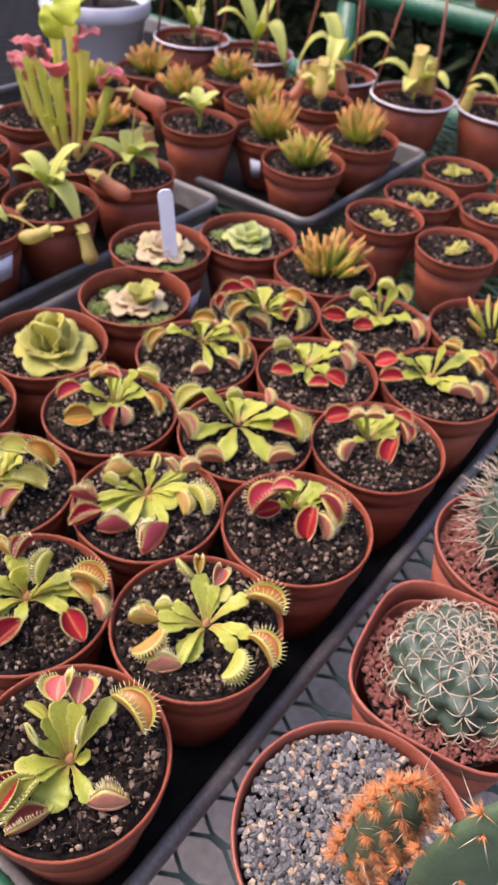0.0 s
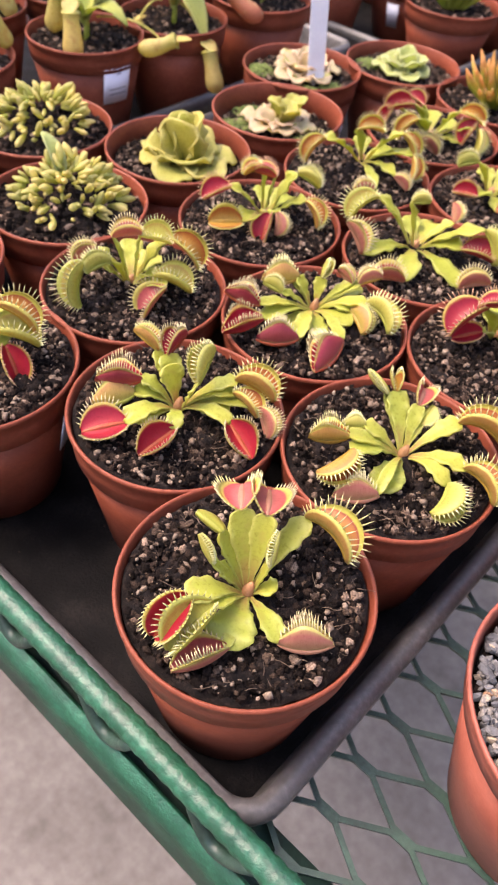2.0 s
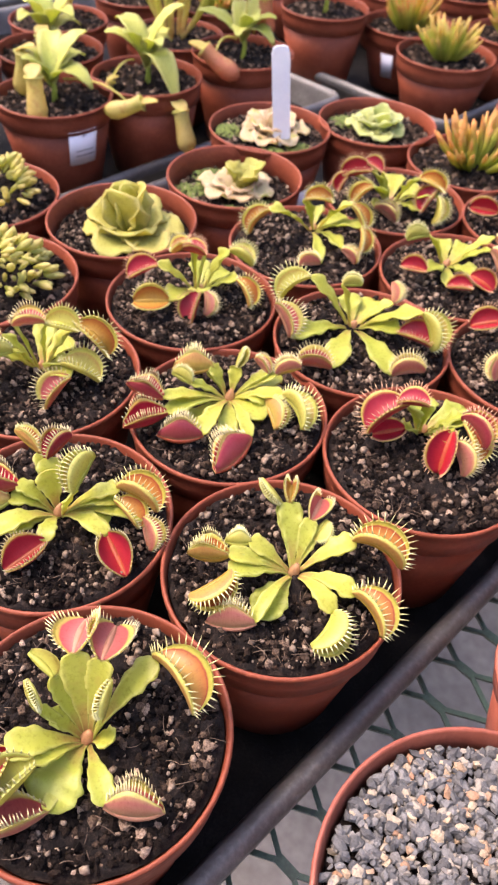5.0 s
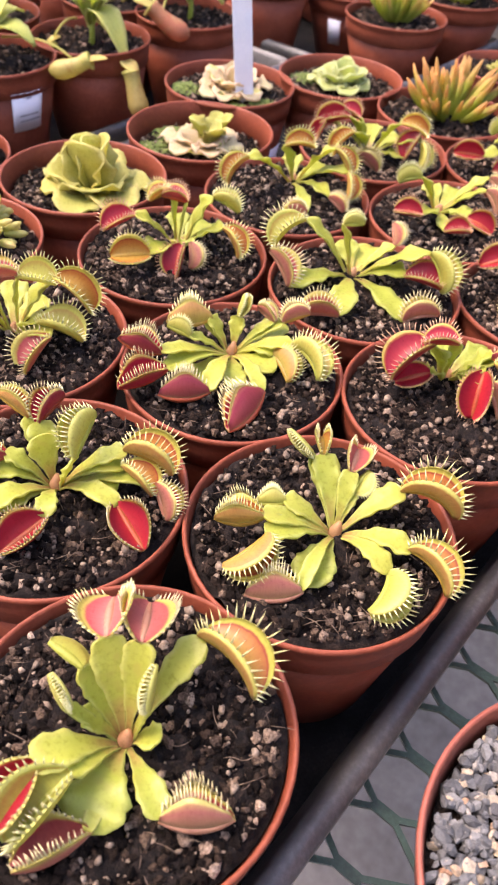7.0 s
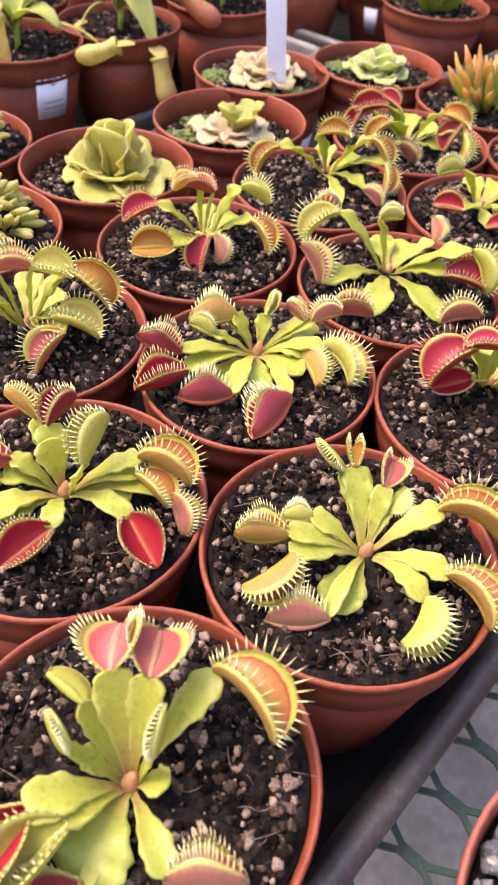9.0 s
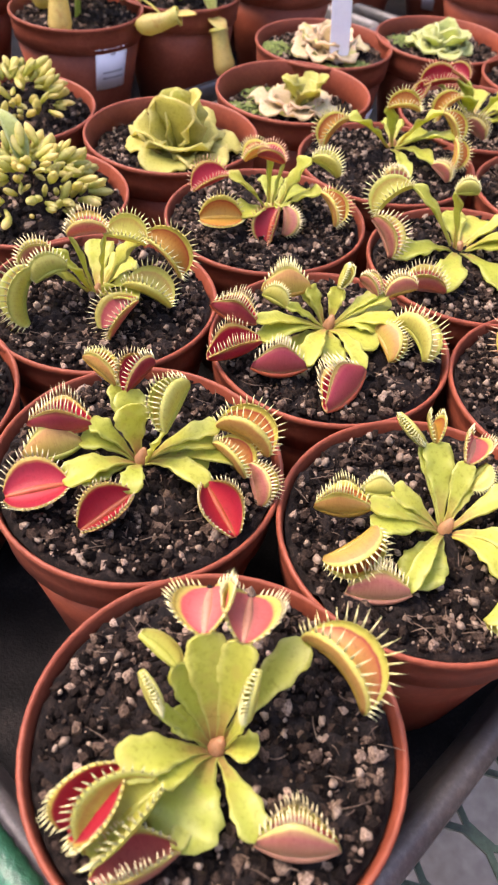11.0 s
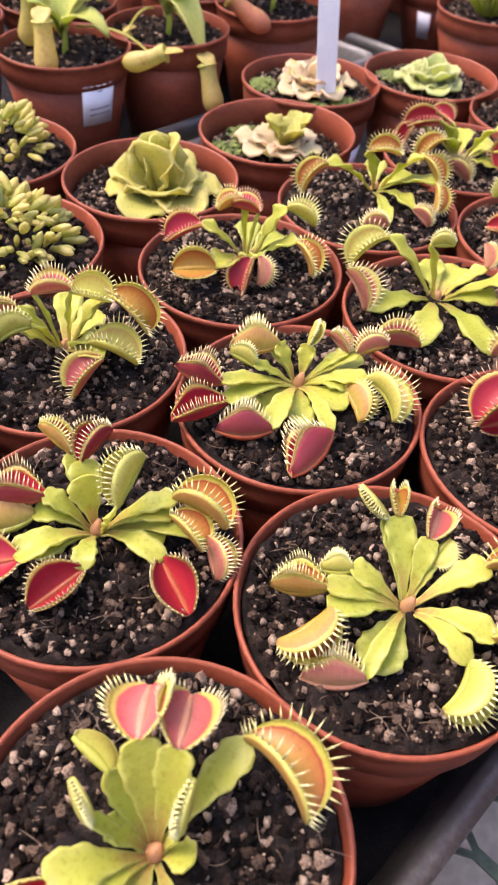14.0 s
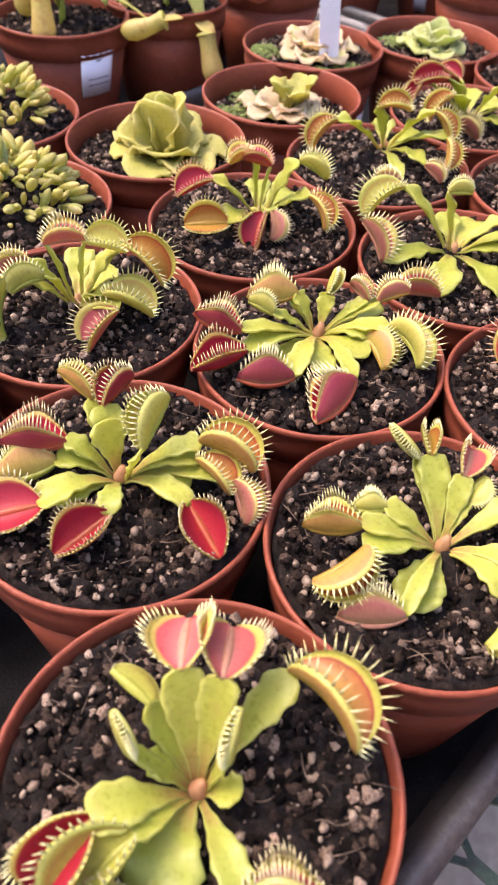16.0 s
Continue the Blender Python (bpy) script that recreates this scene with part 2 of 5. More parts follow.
# near-black leaf colour: the gloom round the far bench is put in here
SHADE_FILLER = leafy("dark_foliage", (0.012, 0.022, 0.008), (0.03, 0.05, 0.016), rough=0.9)
TWIG = grained("dark_wood_post", (0.03, 0.022, 0.016), (0.05, 0.038, 0.028), (0.08, 0.06, 0.045), rough=0.8, fine=200, coarse=20)
# near-black backdrop colour, in place of a distance lying in shade
DARK_BACKDROP = grained("dark_backdrop_sheet", (0.012, 0.018, 0.013), (0.022, 0.03, 0.022), (0.04, 0.05, 0.04), rough=0.95, fine=60, coarse=4, relief=0.002, vary=0.0)
# translucent white for added walls that throw side light on the leaves
FILL_SHEET, _nt, _b = blank("milky_fill_sheet", 0.6)
_c = ramp(_nt, tex(_nt, 3.0, 4.0).outputs["Fac"], [(0.3, (0.74, 0.74, 0.72)), (0.7, (0.84, 0.84, 0.82))])
_nt.links.new(_c, _b.inputs["Base Color"])
lit_through(_nt, _b, _c, 0.55)
STONE_MIX, _nt, _b = blank("grey_gravel", 0.75)
_geo = _nt.nodes.new("ShaderNodeNewGeometry")
_c = ramp(_nt, _geo.outputs["Random Per Island"], [(0.0, (0.045, 0.045, 0.045)), (0.40, (0.088, 0.088, 0.086)), (0.70, (0.14, 0.138, 0.132)), (0.84, (0.25, 0.22, 0.175)), (0.93, (0.36, 0.28, 0.18)), (1.0, (0.26, 0.13, 0.07))])
_f = tex(_nt, 1600.0, 4.0)
_nt.links.new(mixed(_nt, _c, ramp(_nt, _f.outputs["Fac"], [(0.3, (0.6, 0.6, 0.6)), (0.7, (1.1, 1.1, 1.1))]), 1.0, "MULTIPLY"), _b.inputs["Base Color"])
bump(_nt, _b, _f.outputs["Fac"], 0.5, 0.0004)

# ---- shape helpers ----


def mesh_of(name, bm, mats, smooth=True):
    bmesh.ops.recalc_face_normals(bm, faces=bm.faces)
    return mesh_raw(name, bm, mats, smooth)


def mesh_raw(name, bm, mats, smooth=True):
    me = bpy.data.meshes.new(name)
    for f in bm.faces:
        f.smooth = smooth
    bm.to_mesh(me)
    bm.free()
    for m in mats if isinstance(mats, (list, tuple)) else [mats]:
        me.materials.append(m)
    return me


def part(name, bm, mats, parent=None, label="", at=None, smooth=True):
    """Links a bmesh (or a shared mesh) as one object under a thing or a part."""
    me = mesh_of(name, bm, mats, smooth) if isinstance(bm, bmesh.types.BMesh) else bm
    ob = new(name, me)
    if at is not None:
        ob.matrix_basis = at
    ob.parent = parent
    return tagged(ob, label)


def lathe(bm, profile, seg=56, close=False):
    rings = []
    for r, z in profile:
        rings.append([bm.verts.new((r * math.cos(2 * math.pi * i / seg), r * math.sin(2 * math.pi * i / seg), z)) for i in range(seg)])
    for a, b in zip(rings, rings[1:] + ([rings[0]] if close else [])):
        for i in range(seg):
            j = (i + 1) % seg
            bm.faces.new((a[i], a[j], b[j], b[i]))
    return rings


def tube(bm, pts, radii, seg=6, cap=True, flat=1.0):
    """A swept tube with its own radius at each point."""
    pts = [Vector(p) for p in pts]
    rings, side = [], None
    for i, p in enumerate(pts):
        d = (pts[min(i + 1, len(pts) - 1)] - pts[max(i - 1, 0)]).normalized()
        if side is None:
            side = d.cross(Vector((0.3, 0.2, 1)) if abs(d.z) < 0.9 else Vector((1, 0, 0))).normalized()
        side = (side - d * side.dot(d)).normalized()
        up = d.cross(side)
        r = radii[i] if isinstance(radii, (list, tuple)) else radii
        rings.append([bm.verts.new(p + (side * math.cos(2 * math.pi * k / seg) + up * flat * math.sin(2 * math.pi * k / seg)) * r) for k in range(seg)])
    for a, b in zip(rings, rings[1:]):
        for k in range(seg):
            bm.faces.new((a[k], a[(k + 1) % seg], b[(k + 1) % seg], b[k]))
    if cap:
        bm.faces.new(rings[0][::-1])
        bm.faces.new(rings[-1])
    return rings


def cone(bm, p, q, r):
    """A three-sided spine from p to q, slightly bent."""
    p, q = Vector(p), Vector(q)
    d = (q - p).normalized()
    s = d.cross(Vector((0.31, 0.17, 0.93))).normalized()
    u = d.cross(s)
    base = [bm.verts.new(p + (s * math.cos(a) + u * math.sin(a)) * r) for a in (0, 2.1, 4.2)]
    tip = bm.verts.new(q)
    for k in range(3):
        bm.faces.new((base[k], base[(k + 1) % 3], tip))
    bm.faces.new(base[::-1])


def bezier(p, c, q, n):
    p, c, q = Vector(p), Vector(c), Vector(q)
    return [p * (1 - t) ** 2 + c * 2 * t * (1 - t) + q * t * t for t in (i / n for i in range(n + 1))]


def blade(bm, pts, widths, fold=0.2, wave=0.0, thick=0.0006, across=6, phase=0.0, side0=None, freq=2.3):
    """A leaf blade along pts: widths are half-widths; fold lifts the edges; wave ripples them. It has a top, a bottom and a closed edge."""
    uvl = bm.loops.layers.uv.verify()
    pts = [Vector(p) for p in pts]
    n = len(pts)
    tops, bots = [], []
    for i, p in enumerate(pts):
        d = (pts[min(i + 1, n - 1)] - pts[max(i - 1, 0)]).normalized()
        s = (d.cross(Vector((0, 0, 1))) if side0 is None else Vector(side0))
        s = (s - d * s.dot(d))
        s = s.normalized() if s.length > 1e-4 else Vector((1, 0, 0))
        u = s.cross(d)
        if side0 is None and u.z < 0 and abs(d.z) < 0.95:
            u = -u
        row_t, row_b = [], []
        for k in range(across + 1):
            a = 2 * k / across - 1
            w = widths[i]
            lift = fold * w * abs(a) ** 1.5 + wave * w * abs(a) ** 2 * math.sin(i * freq + phase + (1.4 if a > 0 else 0))
            q = p + s * (a * w) + u * lift
            row_t.append(bm.verts.new(q + u * thick * 0.5))
            row_b.append(bm.verts.new(q - u * thick * 0.5))
        tops.append(row_t)
        bots.append(row_b)

    def quad(v, uvs):
        f = bm.faces.new(v)
        for lp, c in zip(f.loops, uvs):
            lp[uvl].uv = c
    for i in range(n - 1):
        for k in range(across):
            c = [(i / (n - 1), abs(2 * k / across - 1)), (i / (n - 1), abs(2 * (k + 1) / across - 1)), ((i + 1) / (n - 1), abs(2 * (k + 1) / across - 1)), ((i + 1) / (n - 1), abs(2 * k / across - 1))]
            quad((tops[i][k], tops[i][k + 1], tops[i + 1][k + 1], tops[i + 1][k]), c)
            quad((bots[i + 1][k], bots[i + 1][k + 1], bots[i][k + 1], bots[i][k]), [c[3], c[2], c[1], c[0]])
        for k in (0, across):
            quad((tops[i][k], tops[i + 1][k], bots[i + 1][k], bots[i][k]), [(i / (n - 1), 1)] * 4)
    for i in (0, n - 1):
        for k in range(across):
            quad((tops[i][k], bots[i][k], bots[i][k + 1], tops[i][k + 1]), [(i / (n - 1), 1)] * 4)


def lump(bm, at, size, rng, sub=1, squash=0.75):
    """An uneven little stone."""
    res = bmesh.ops.create_icosphere(bm, subdivisions=sub, radius=1.0)
    turn = Euler((rng.uniform(0, 6), rng.uniform(0, 6), rng.uniform(0, 6))).to_matrix()
    sc = Vector((rng.uniform(0.75, 1.25), rng.uniform(0.7, 1.1), squash * rng.uniform(0.8, 1.2)))
    for v in res["verts"]:
        k = rng.uniform(0.78, 1.15)
        v.co = Vector(at) + turn @ Vector((v.co.x * sc.x, v.co.y * sc.y, v.co.z * sc.z)) * size * k


ICO = None


def lumps(name, spots, mat, seed, squash=0.75, smooth=False):
    """Many uneven stones as one mesh: spots are (x, y, z, size)."""
    global ICO
    if ICO is None:
        b = bmesh.new()
        bmesh.ops.create_icosphere(b, subdivisions=1, radius=1.0)
        b.verts.index_update()
        ICO = (np.array([v.co[:] for v in b.verts]), [[v.index for v in f.verts] for f in b.faces])
        b.free()
    rs = np.random.RandomState(seed)
    vs, fs = [], []
    for i, (x, y, z, s) in enumerate(spots):
        q, _ = np.linalg.qr(rs.normal(size=(3, 3)))
        sc = np.array([rs.uniform(0.8, 1.3), rs.uniform(0.7, 1.1), squash * rs.uniform(0.7, 1.1)])
        v = (ICO[0] * rs.uniform(0.6, 1.3, (len(ICO[0]), 1)) * sc) @ q.T * s + (x, y, z)
        fs += [[k + i * len(ICO[0]) for k in f] for f in ICO[1]]
        vs.append(v)
    me = bpy.data.meshes.new(name)
    me.from_pydata(np.concatenate(vs).tolist(), [], fs)
    for p in me.polygons:
        p.use_smooth = smooth
    me.materials.append(mat)
    return me


# ---- pots and soil ----
BENCH_Z, TRAY_Z = 0.803, 0.8055
RIM_Z = 0.885


def pot_meshes(r, h, mat, band=0.016, base=0.68):
    b = bmesh.new()
    ro = r - 0.0022
    lathe(b, [(0.0005, 0.0), (r * base - 0.003, 0.0), (r * base, 0.002), (r * base + (ro - r * base) * 0.5, h * 0.45), (ro - 0.001, h - band), (ro - 0.0025, h - band), (ro - 0.003, h - band - 0.002), (r * base - 0.002, 0.004), (0.0005, 0.003)])
    body = mesh_of("pot", b, mat)
    b = bmesh.new()
    lathe(b, [(ro - 0.0012, h - band - 0.0006), (ro + 0.0002, h - band), (ro + 0.0009, h - band * 0.5), (r - 0.0012, h - 0.003), (r, h - 0.0022), (r, h - 0.0006), (r - 0.0005, h), (r - 0.0011, h), (r - 0.0016, h - 0.0008), (ro - 0.0022, h - band)], close=True)
    return body, mesh_of("rim", b, mat)


def soil_mesh(r, seed, amp=0.0027, mat=None):
    rs = random.Random(seed)
    off = Vector((seed * 3.7, seed * 1.3, 0))
    b = bmesh.new()
    rings, seg = 30, 84
    prev = [b.verts.new((0, 0, 0))]
    for i in range(1, rings + 1):
        rr = r * i / rings
        row = []
        for k in range(seg):
            a = 2 * math.pi * k / seg
            x, y = rr * math.cos(a), rr * math.sin(a)
            p = Vector((x, y, 0)) + off
            z = amp * (noise.noise(p * 90) + 0.8 * noise.noise(p * 260) + 0.7 * noise.noise(p * 620) + rs.uniform(-0.18, 0.18)) - (0.0012 if i == rings else 0) + 0.0015 * (1 - (i / rings) ** 2)
            row.append(b.verts.new((x, y, z)))
        for k in range(seg):
            if i == 1:
                b.faces.new((prev[0], row[k], row[(k + 1) % seg]))
            else:
                b.faces.new((prev[k], row[k], row[(k + 1) % seg], prev[(k + 1) % seg]))
        prev = row
    return mesh_of("soil", b, mat or SOIL)


def scatter(r, count, lo, hi, seed, z=0.0, power=2.5):
    rs = random.Random(seed)
    out = []
    for _ in range(count):
        a, d = rs.uniform(0, 6.2832), r * math.sqrt(rs.random()) * 0.97
        s = lo + (hi - lo) * rs.random() ** power
        out.append((d * math.cos(a), d * math.sin(a), z + s * 0.3 + rs.uniform(0, 0.0008), s))
    return out


POT9 = pot_meshes(0.045, 0.0755, POT)
SLIDE = (-0.0044, 0.0036)  # where the pots of the front tray stand in it
SOILS = [soil_mesh(0.0422, k + 1) for k in range(4)]
CRUMBS = [lumps("peat", scatter(0.0415, 4200, 0.0003, 0.0021, 20 + k, 0.0004, 3.2), CRUMB, 30 + k, 0.9) for k in range(4)]
CRUMBS_FEW = lumps("peat", scatter(0.0415, 1300, 0.0005, 0.0026, 25, 0.0004, 2.5), CRUMB, 35, 0.9)
GRITS = [lumps("grit", scatter(0.041, 260, 0.0004, 0.0019, 40 + k, 0.0012, 3.0), GRIT, 50 + k, 0.85, True) for k in range(4)]


def fibre_mesh(seed):
    """Thin bent root fibres lying on the peat."""
    rs, b = random.Random(seed), bmesh.new()
    for _ in range(60):
        a, d = rs.uniform(0, 6.283), 0.039 * math.sqrt(rs.random())
        p, w, ln = Vector((d * math.cos(a), d * math.sin(a), 0.0022 + 0.0012 * rs.random())), rs.uniform(0, 6.283), rs.uniform(0.002, 0.008)
        o = Vector((math.cos(w), math.sin(w), rs.uniform(-0.1, 0.3)))
        s = Vector((-o.y, o.x, 0)) * ln * rs.uniform(-0.3, 0.3)
        tube(b, bezier(p, p + o * ln * 0.5 + s, p + o * ln, 3), [0.00012, 0.00016, 0.00014, 0.00006], 4)
    return mesh_of("root_fibre", b, FIBRE)


FIBRE = grained("root_fibre", (0.03, 0.018, 0.010), (0.09, 0.055, 0.032), (0.24, 0.17, 0.11), rough=0.8, fine=300, coarse=120)
FIBRES = [fibre_mesh(80 + k) for k in range(3)]


def potted(name, x, y, label, category, group="", pot=None, z=TRAY_Z, soil_drop=0.005, seed=0, turn=0.0, grit=True, rim_z=None, soil_r=1.0, crumbs=True):
    """A pot with its rim and soil, on an empty at its foot. Returns the thing and the soil's height above the foot."""
    if pot is None:
        pot, x, y = (POT9, 0.0755), x + SLIDE[0], y + SLIDE[1]
    (body, rim), h = pot
    thing = tagged(new(name), label, category, group)
    thing.location = (x, y, z)
    b = part("pot", body, None, thing, at=pose(0, 0, 0, 0, 0, turn))
    part("rim", rim, None, b)
    zs = h - soil_drop
    m = Matrix.Translation((0, 0, zs)) @ pose(0, 0, 0, 0, 0, turn * 3) @ Matrix.Diagonal((soil_r, soil_r, 1, 1))
    part("soil", SOILS[seed % 4], None, thing, at=m)
    if crumbs:
        tagged(part("peat", CRUMBS[seed % 4] if grit else CRUMBS_FEW, None, thing, at=m), kind="stuff")
    if grit:
        tagged(part("root_fibre", FIBRES[seed % 3], None, thing, at=m), kind="stuff")
        tagged(part("grit", GRITS[(seed // 2) % 4], None, thing, at=m), kind="stuff")
    return thing, zs


# ---- flytraps ----
def trap_mesh(length, spread, bend, col, seed, back=None, lead=0.35):
    """A trap along +X with its mouth towards +Z: two bowed lobes with a row of teeth on each margin."""
    rs = random.Random(seed)
    bm = bmesh.new()
    uvl = bm.loops.layers.uv.verify()
    nu, nv = 13, 6
    w = length * (0.44 if bend > 69 else 0.55)
    step = length / (nu - 1)
    ang, pos, mids = radians(bend) * lead, Vector((0, 0, 0)), []
    for i in range(nu):
        mids.append((pos.copy(), Vector((math.cos(ang), 0, math.sin(ang))), Vector((-math.sin(ang), 0, math.cos(ang)))))
        pos = pos + mids[-1][1] * step
        ang -= radians(bend) / (nu - 1)

    def face(vs, uvs, mi):
        f = bm.faces.new(vs)
        f.material_index = mi
        for lp, c in zip(f.loops, uvs):
            lp[uvl].uv = c
    for s in (1, -1):
        op = spread * rs.uniform(0.85, 1.15)
        inner, outer, edge = [], [], []
        for i in range(nu):
            m, d, n = mids[i]
            u = i / (nu - 1)
            wd = w * max(0.06, math.sin(math.pi * min(max(u, 0.02), 0.98))) ** 0.62
            p = m.copy()
            ri, ro = [], []
            for j in range(nv + 1):
                v = j / nv
                phi = radians(op * 0.5 + 34 - 62 * v)
                t = Vector((0, s, 0)) * math.sin(phi) + n * math.cos(phi)
                t = (t + d * (u - 0.5) * 0.5 * v).normalized()
                out = (Vector((0, s, 0)) * math.cos(phi) - n * math.sin(phi))
                if j:
                    p = p + t * (wd / nv)
                ri.append(bm.verts.new(p))
                ro.append(bm.verts.new(p + out * 0.0007))
            inner.append(ri)
            outer.append(ro)
            edge.append((p.copy(), t, out, u))
        for i in range(nu - 1):
            for j in range(nv):
                c = [(i / nu, j / nv), (i / nu, (j + 1) / nv), ((i + 1) / nu, (j + 1) / nv), ((i + 1) / nu, j / nv)]
                a, b = (inner, outer)
                q = (a[i][j], a[i][j + 1], a[i + 1][j + 1], a[i + 1][j])
                r = (b[i + 1][j], b[i + 1][j + 1], b[i][j + 1], b[i][j])
                face(q if s < 0 else q[::-1], c if s < 0 else c[::-1], 0)
                face(r if s < 0 else r[::-1], (c[::-1] if s < 0 else c), 1)
            q = (inner[i][nv], outer[i][nv], outer[i + 1][nv], inner[i + 1][nv])
            face(q, [(0, 1)] * 4, 1)
        for i in (0, nu - 1):
            for j in range(nv):
                face((inner[i][j], inner[i][j + 1], outer[i][j + 1], outer[i][j]), [(0, 0.9)] * 4, 1)
        teeth = 17
        for k in range(teeth):
            f = 0.4 + (nu - 1.8) * k / (teeth - 1)
            i = min(int(f), nu - 2)
            g = f - i
            p = edge[i][0].lerp(edge[i + 1][0], g)
            d = (edge[i][1].lerp(edge[i + 1][1], g) + mids[i][1] * (edge[i][3] - 0.5) * 0.9 + Vector((rs.uniform(-0.1, 0.1), rs.uniform(-0.1, 0.1), 0))).normalized()
            d = (d - edge[i][2] * 0.12).normalized()
            ln = length * (0.12 + 0.12 * math.sin(math.pi * (k + 0.5) / teeth)) * rs.uniform(0.85, 1.1)
            n0 = len(bm.faces)
            cone(bm, p + edge[i][2] * 0.0003, p + d * ln, 0.00038)
            bm.faces.ensure_lookup_table()
            for q in bm.faces[n0:]:
                q.material_index = 2
    tube(bm, [m - n * 0.0004 for m, d, n in mids], [0.0006 + 0.0007 * math.sin(math.pi * i / (nu - 1)) for i in range(nu)], 6)
    for f in bm.faces:
        if len(f.verts) > 4 or f.material_index == 0 and f.calc_area() < 0:
            f.material_index = 1
    return mesh_raw("trap", bm, [INSIDE[col], OUTSIDE[back or col], TOOTH["p" if back == "r" else back or col]])


def petiole(base, tip, h, wide, rng, name="leaf", parent=None, mat=None, rise=None):
    base, tip = Vector(base), Vector(tip)
    mid = base.lerp(tip, 0.5)
    mid.z = (base.z + tip.z) * 0.5 + (rise if rise is not None else 0.16 * (tip - base).length + 0.001)
    pts = bezier(base, mid, tip, 17)
    ph = rng.uniform(0, 6)
    ws = []
    for i in range(18):
        t = i / 17
        k = 0.16 + 0.84 * max(0.0, (t - 0.12) / 0.6) ** 1.2 if t < 0.72 else 1.0 - 0.85 * ((t - 0.72) / 0.28) ** 2
        ws.append(max(wide * min(k, 1.0) * (1 + 0.06 * math.sin(i * 1.9 + ph)), 0.0008))
    bm = bmesh.new()
    blade(bm, pts, ws, fold=rng.uniform(0.15, 0.4), wave=rng.uniform(0.12, 0.26), thick=0.0008, across=6, phase=rng.uniform(0, 6), freq=rng.uniform(0.9, 1.25))
    return part(name, bm, mat or PETIOLE, parent)


def flytrap(key, seed):
    (px, py), (ox, oy), traps = FLYTRAPS[key]
    tint = sum(t[-1] == "r" for t in traps)
    look_of = "red-mouthed" if tint > 3 else ("orange and green" if tint < 2 else "red and green")
    thing, zs = potted("potted_venus_flytrap", px, py, "%s venus flytrap in a terracotta-coloured plastic pot" % look_of, "potted plant", "flytraps in the tray", seed=seed, turn=seed * 37, soil_drop=0.0035)
    rng = random.Random(900 + seed)
    crown = Vector((ox / 1000, oy / 1000, zs + 0.0005))
    bud = bmesh.new()
    tube(bud, [crown + Vector((0, 0, -0.002)), crown + Vector((0.0004, 0, 0.002)), crown + Vector((0.001, 0.0006, 0.005))], [0.0026, 0.0024, 0.0008], 8)
    part("crown", bud, PITCHER_RED, thing)
    for n, (az, r, h, ln, daz, slope, roll, bend, wide, col) in enumerate(traps):
        a, size = radians(az), ln * 0.00094
        out = Vector((math.cos(a), math.sin(a), 0))
        ctr = crown + out * (r / 1000) + Vector((0, 0, max(h, 5) / 1000))
        d = Vector((math.cos(radians(daz)) * math.cos(radians(slope)), math.sin(radians(daz)) * math.cos(radians(slope)), math.sin(radians(slope))))
        up = (Vector((0, 0, 1)) - d * d.z).normalized()
        mouth = up * math.cos(radians(roll)) + up.cross(d) * math.sin(radians(roll))
        foot = ctr - d * size * 0.48 - mouth * size * 0.25
        foot.z = max(foot.z, zs + 0.002)
        shut = col == "y" and ln < 15
        leaf = petiole(crown + out * 0.002, foot, h, min(0.0066, 0.0030 + r * 0.00013) * rng.uniform(0.85, 1.1) * (0.6 if ln < 15 else 1.0), rng, parent=thing)
        m = Matrix((d, mouth.cross(d), mouth)).transposed().to_4x4()
        m.translation = foot
        part("trap", trap_mesh(size, 22 if shut else wide * rng.uniform(0.9, 1.1), bend, col, seed * 40 + n), None, leaf, at=m)
    gaps = sorted(t[0] % 360 for t in traps)
    for n in range(2):
        k = max(range(len(gaps)), key=lambda i: (gaps[(i + 1) % len(gaps)] - gaps[i]) % 360)
        mid = (gaps[k] + ((gaps[(k + 1) % len(gaps)] - gaps[k]) % 360 or 360) * 0.5) % 360
        gaps = sorted(gaps + [mid])
        a, ln = radians(mid), rng.uniform(0.017, 0.025)
        tip = crown + Vector((math.cos(a) * ln, math.sin(a) * ln, rng.uniform(0.002, 0.010)))
        petiole(crown, tip, 5, rng.uniform(0.0056, 0.0078), rng, parent=thing)
    return thing


# Each trap: bearing, reach, height and length from the crown (mm), bearing, slope and roll of its midrib, bend, spread, colour
FLYTRAPS = {}
FLYTRAPS["E"] = ((-0.1336, 0.2674), (-11, 12), [
    (-116, 23, 20, 22, -119, -32, -5, 60, 88, 'r'),
    (-106, 20, 10, 15, -135, -18, 39, 20, 84, 'r'),
    (-96, 12, 28, 14, -150, -4, -6, 40, 88, 'r'),
    (-37, 23, 12, 20, -69, -47, -13, 30, 84, 'r'),
    (-13, 27, 10, 16, -18, -34, 48, 50, 60, 'p'),
    (13, 24, 18, 18, 0, -22, 30, 60, 60, 'r'),
    (3, 26, 14, 19, -18, -35, 8, 80, 88, 'o')])
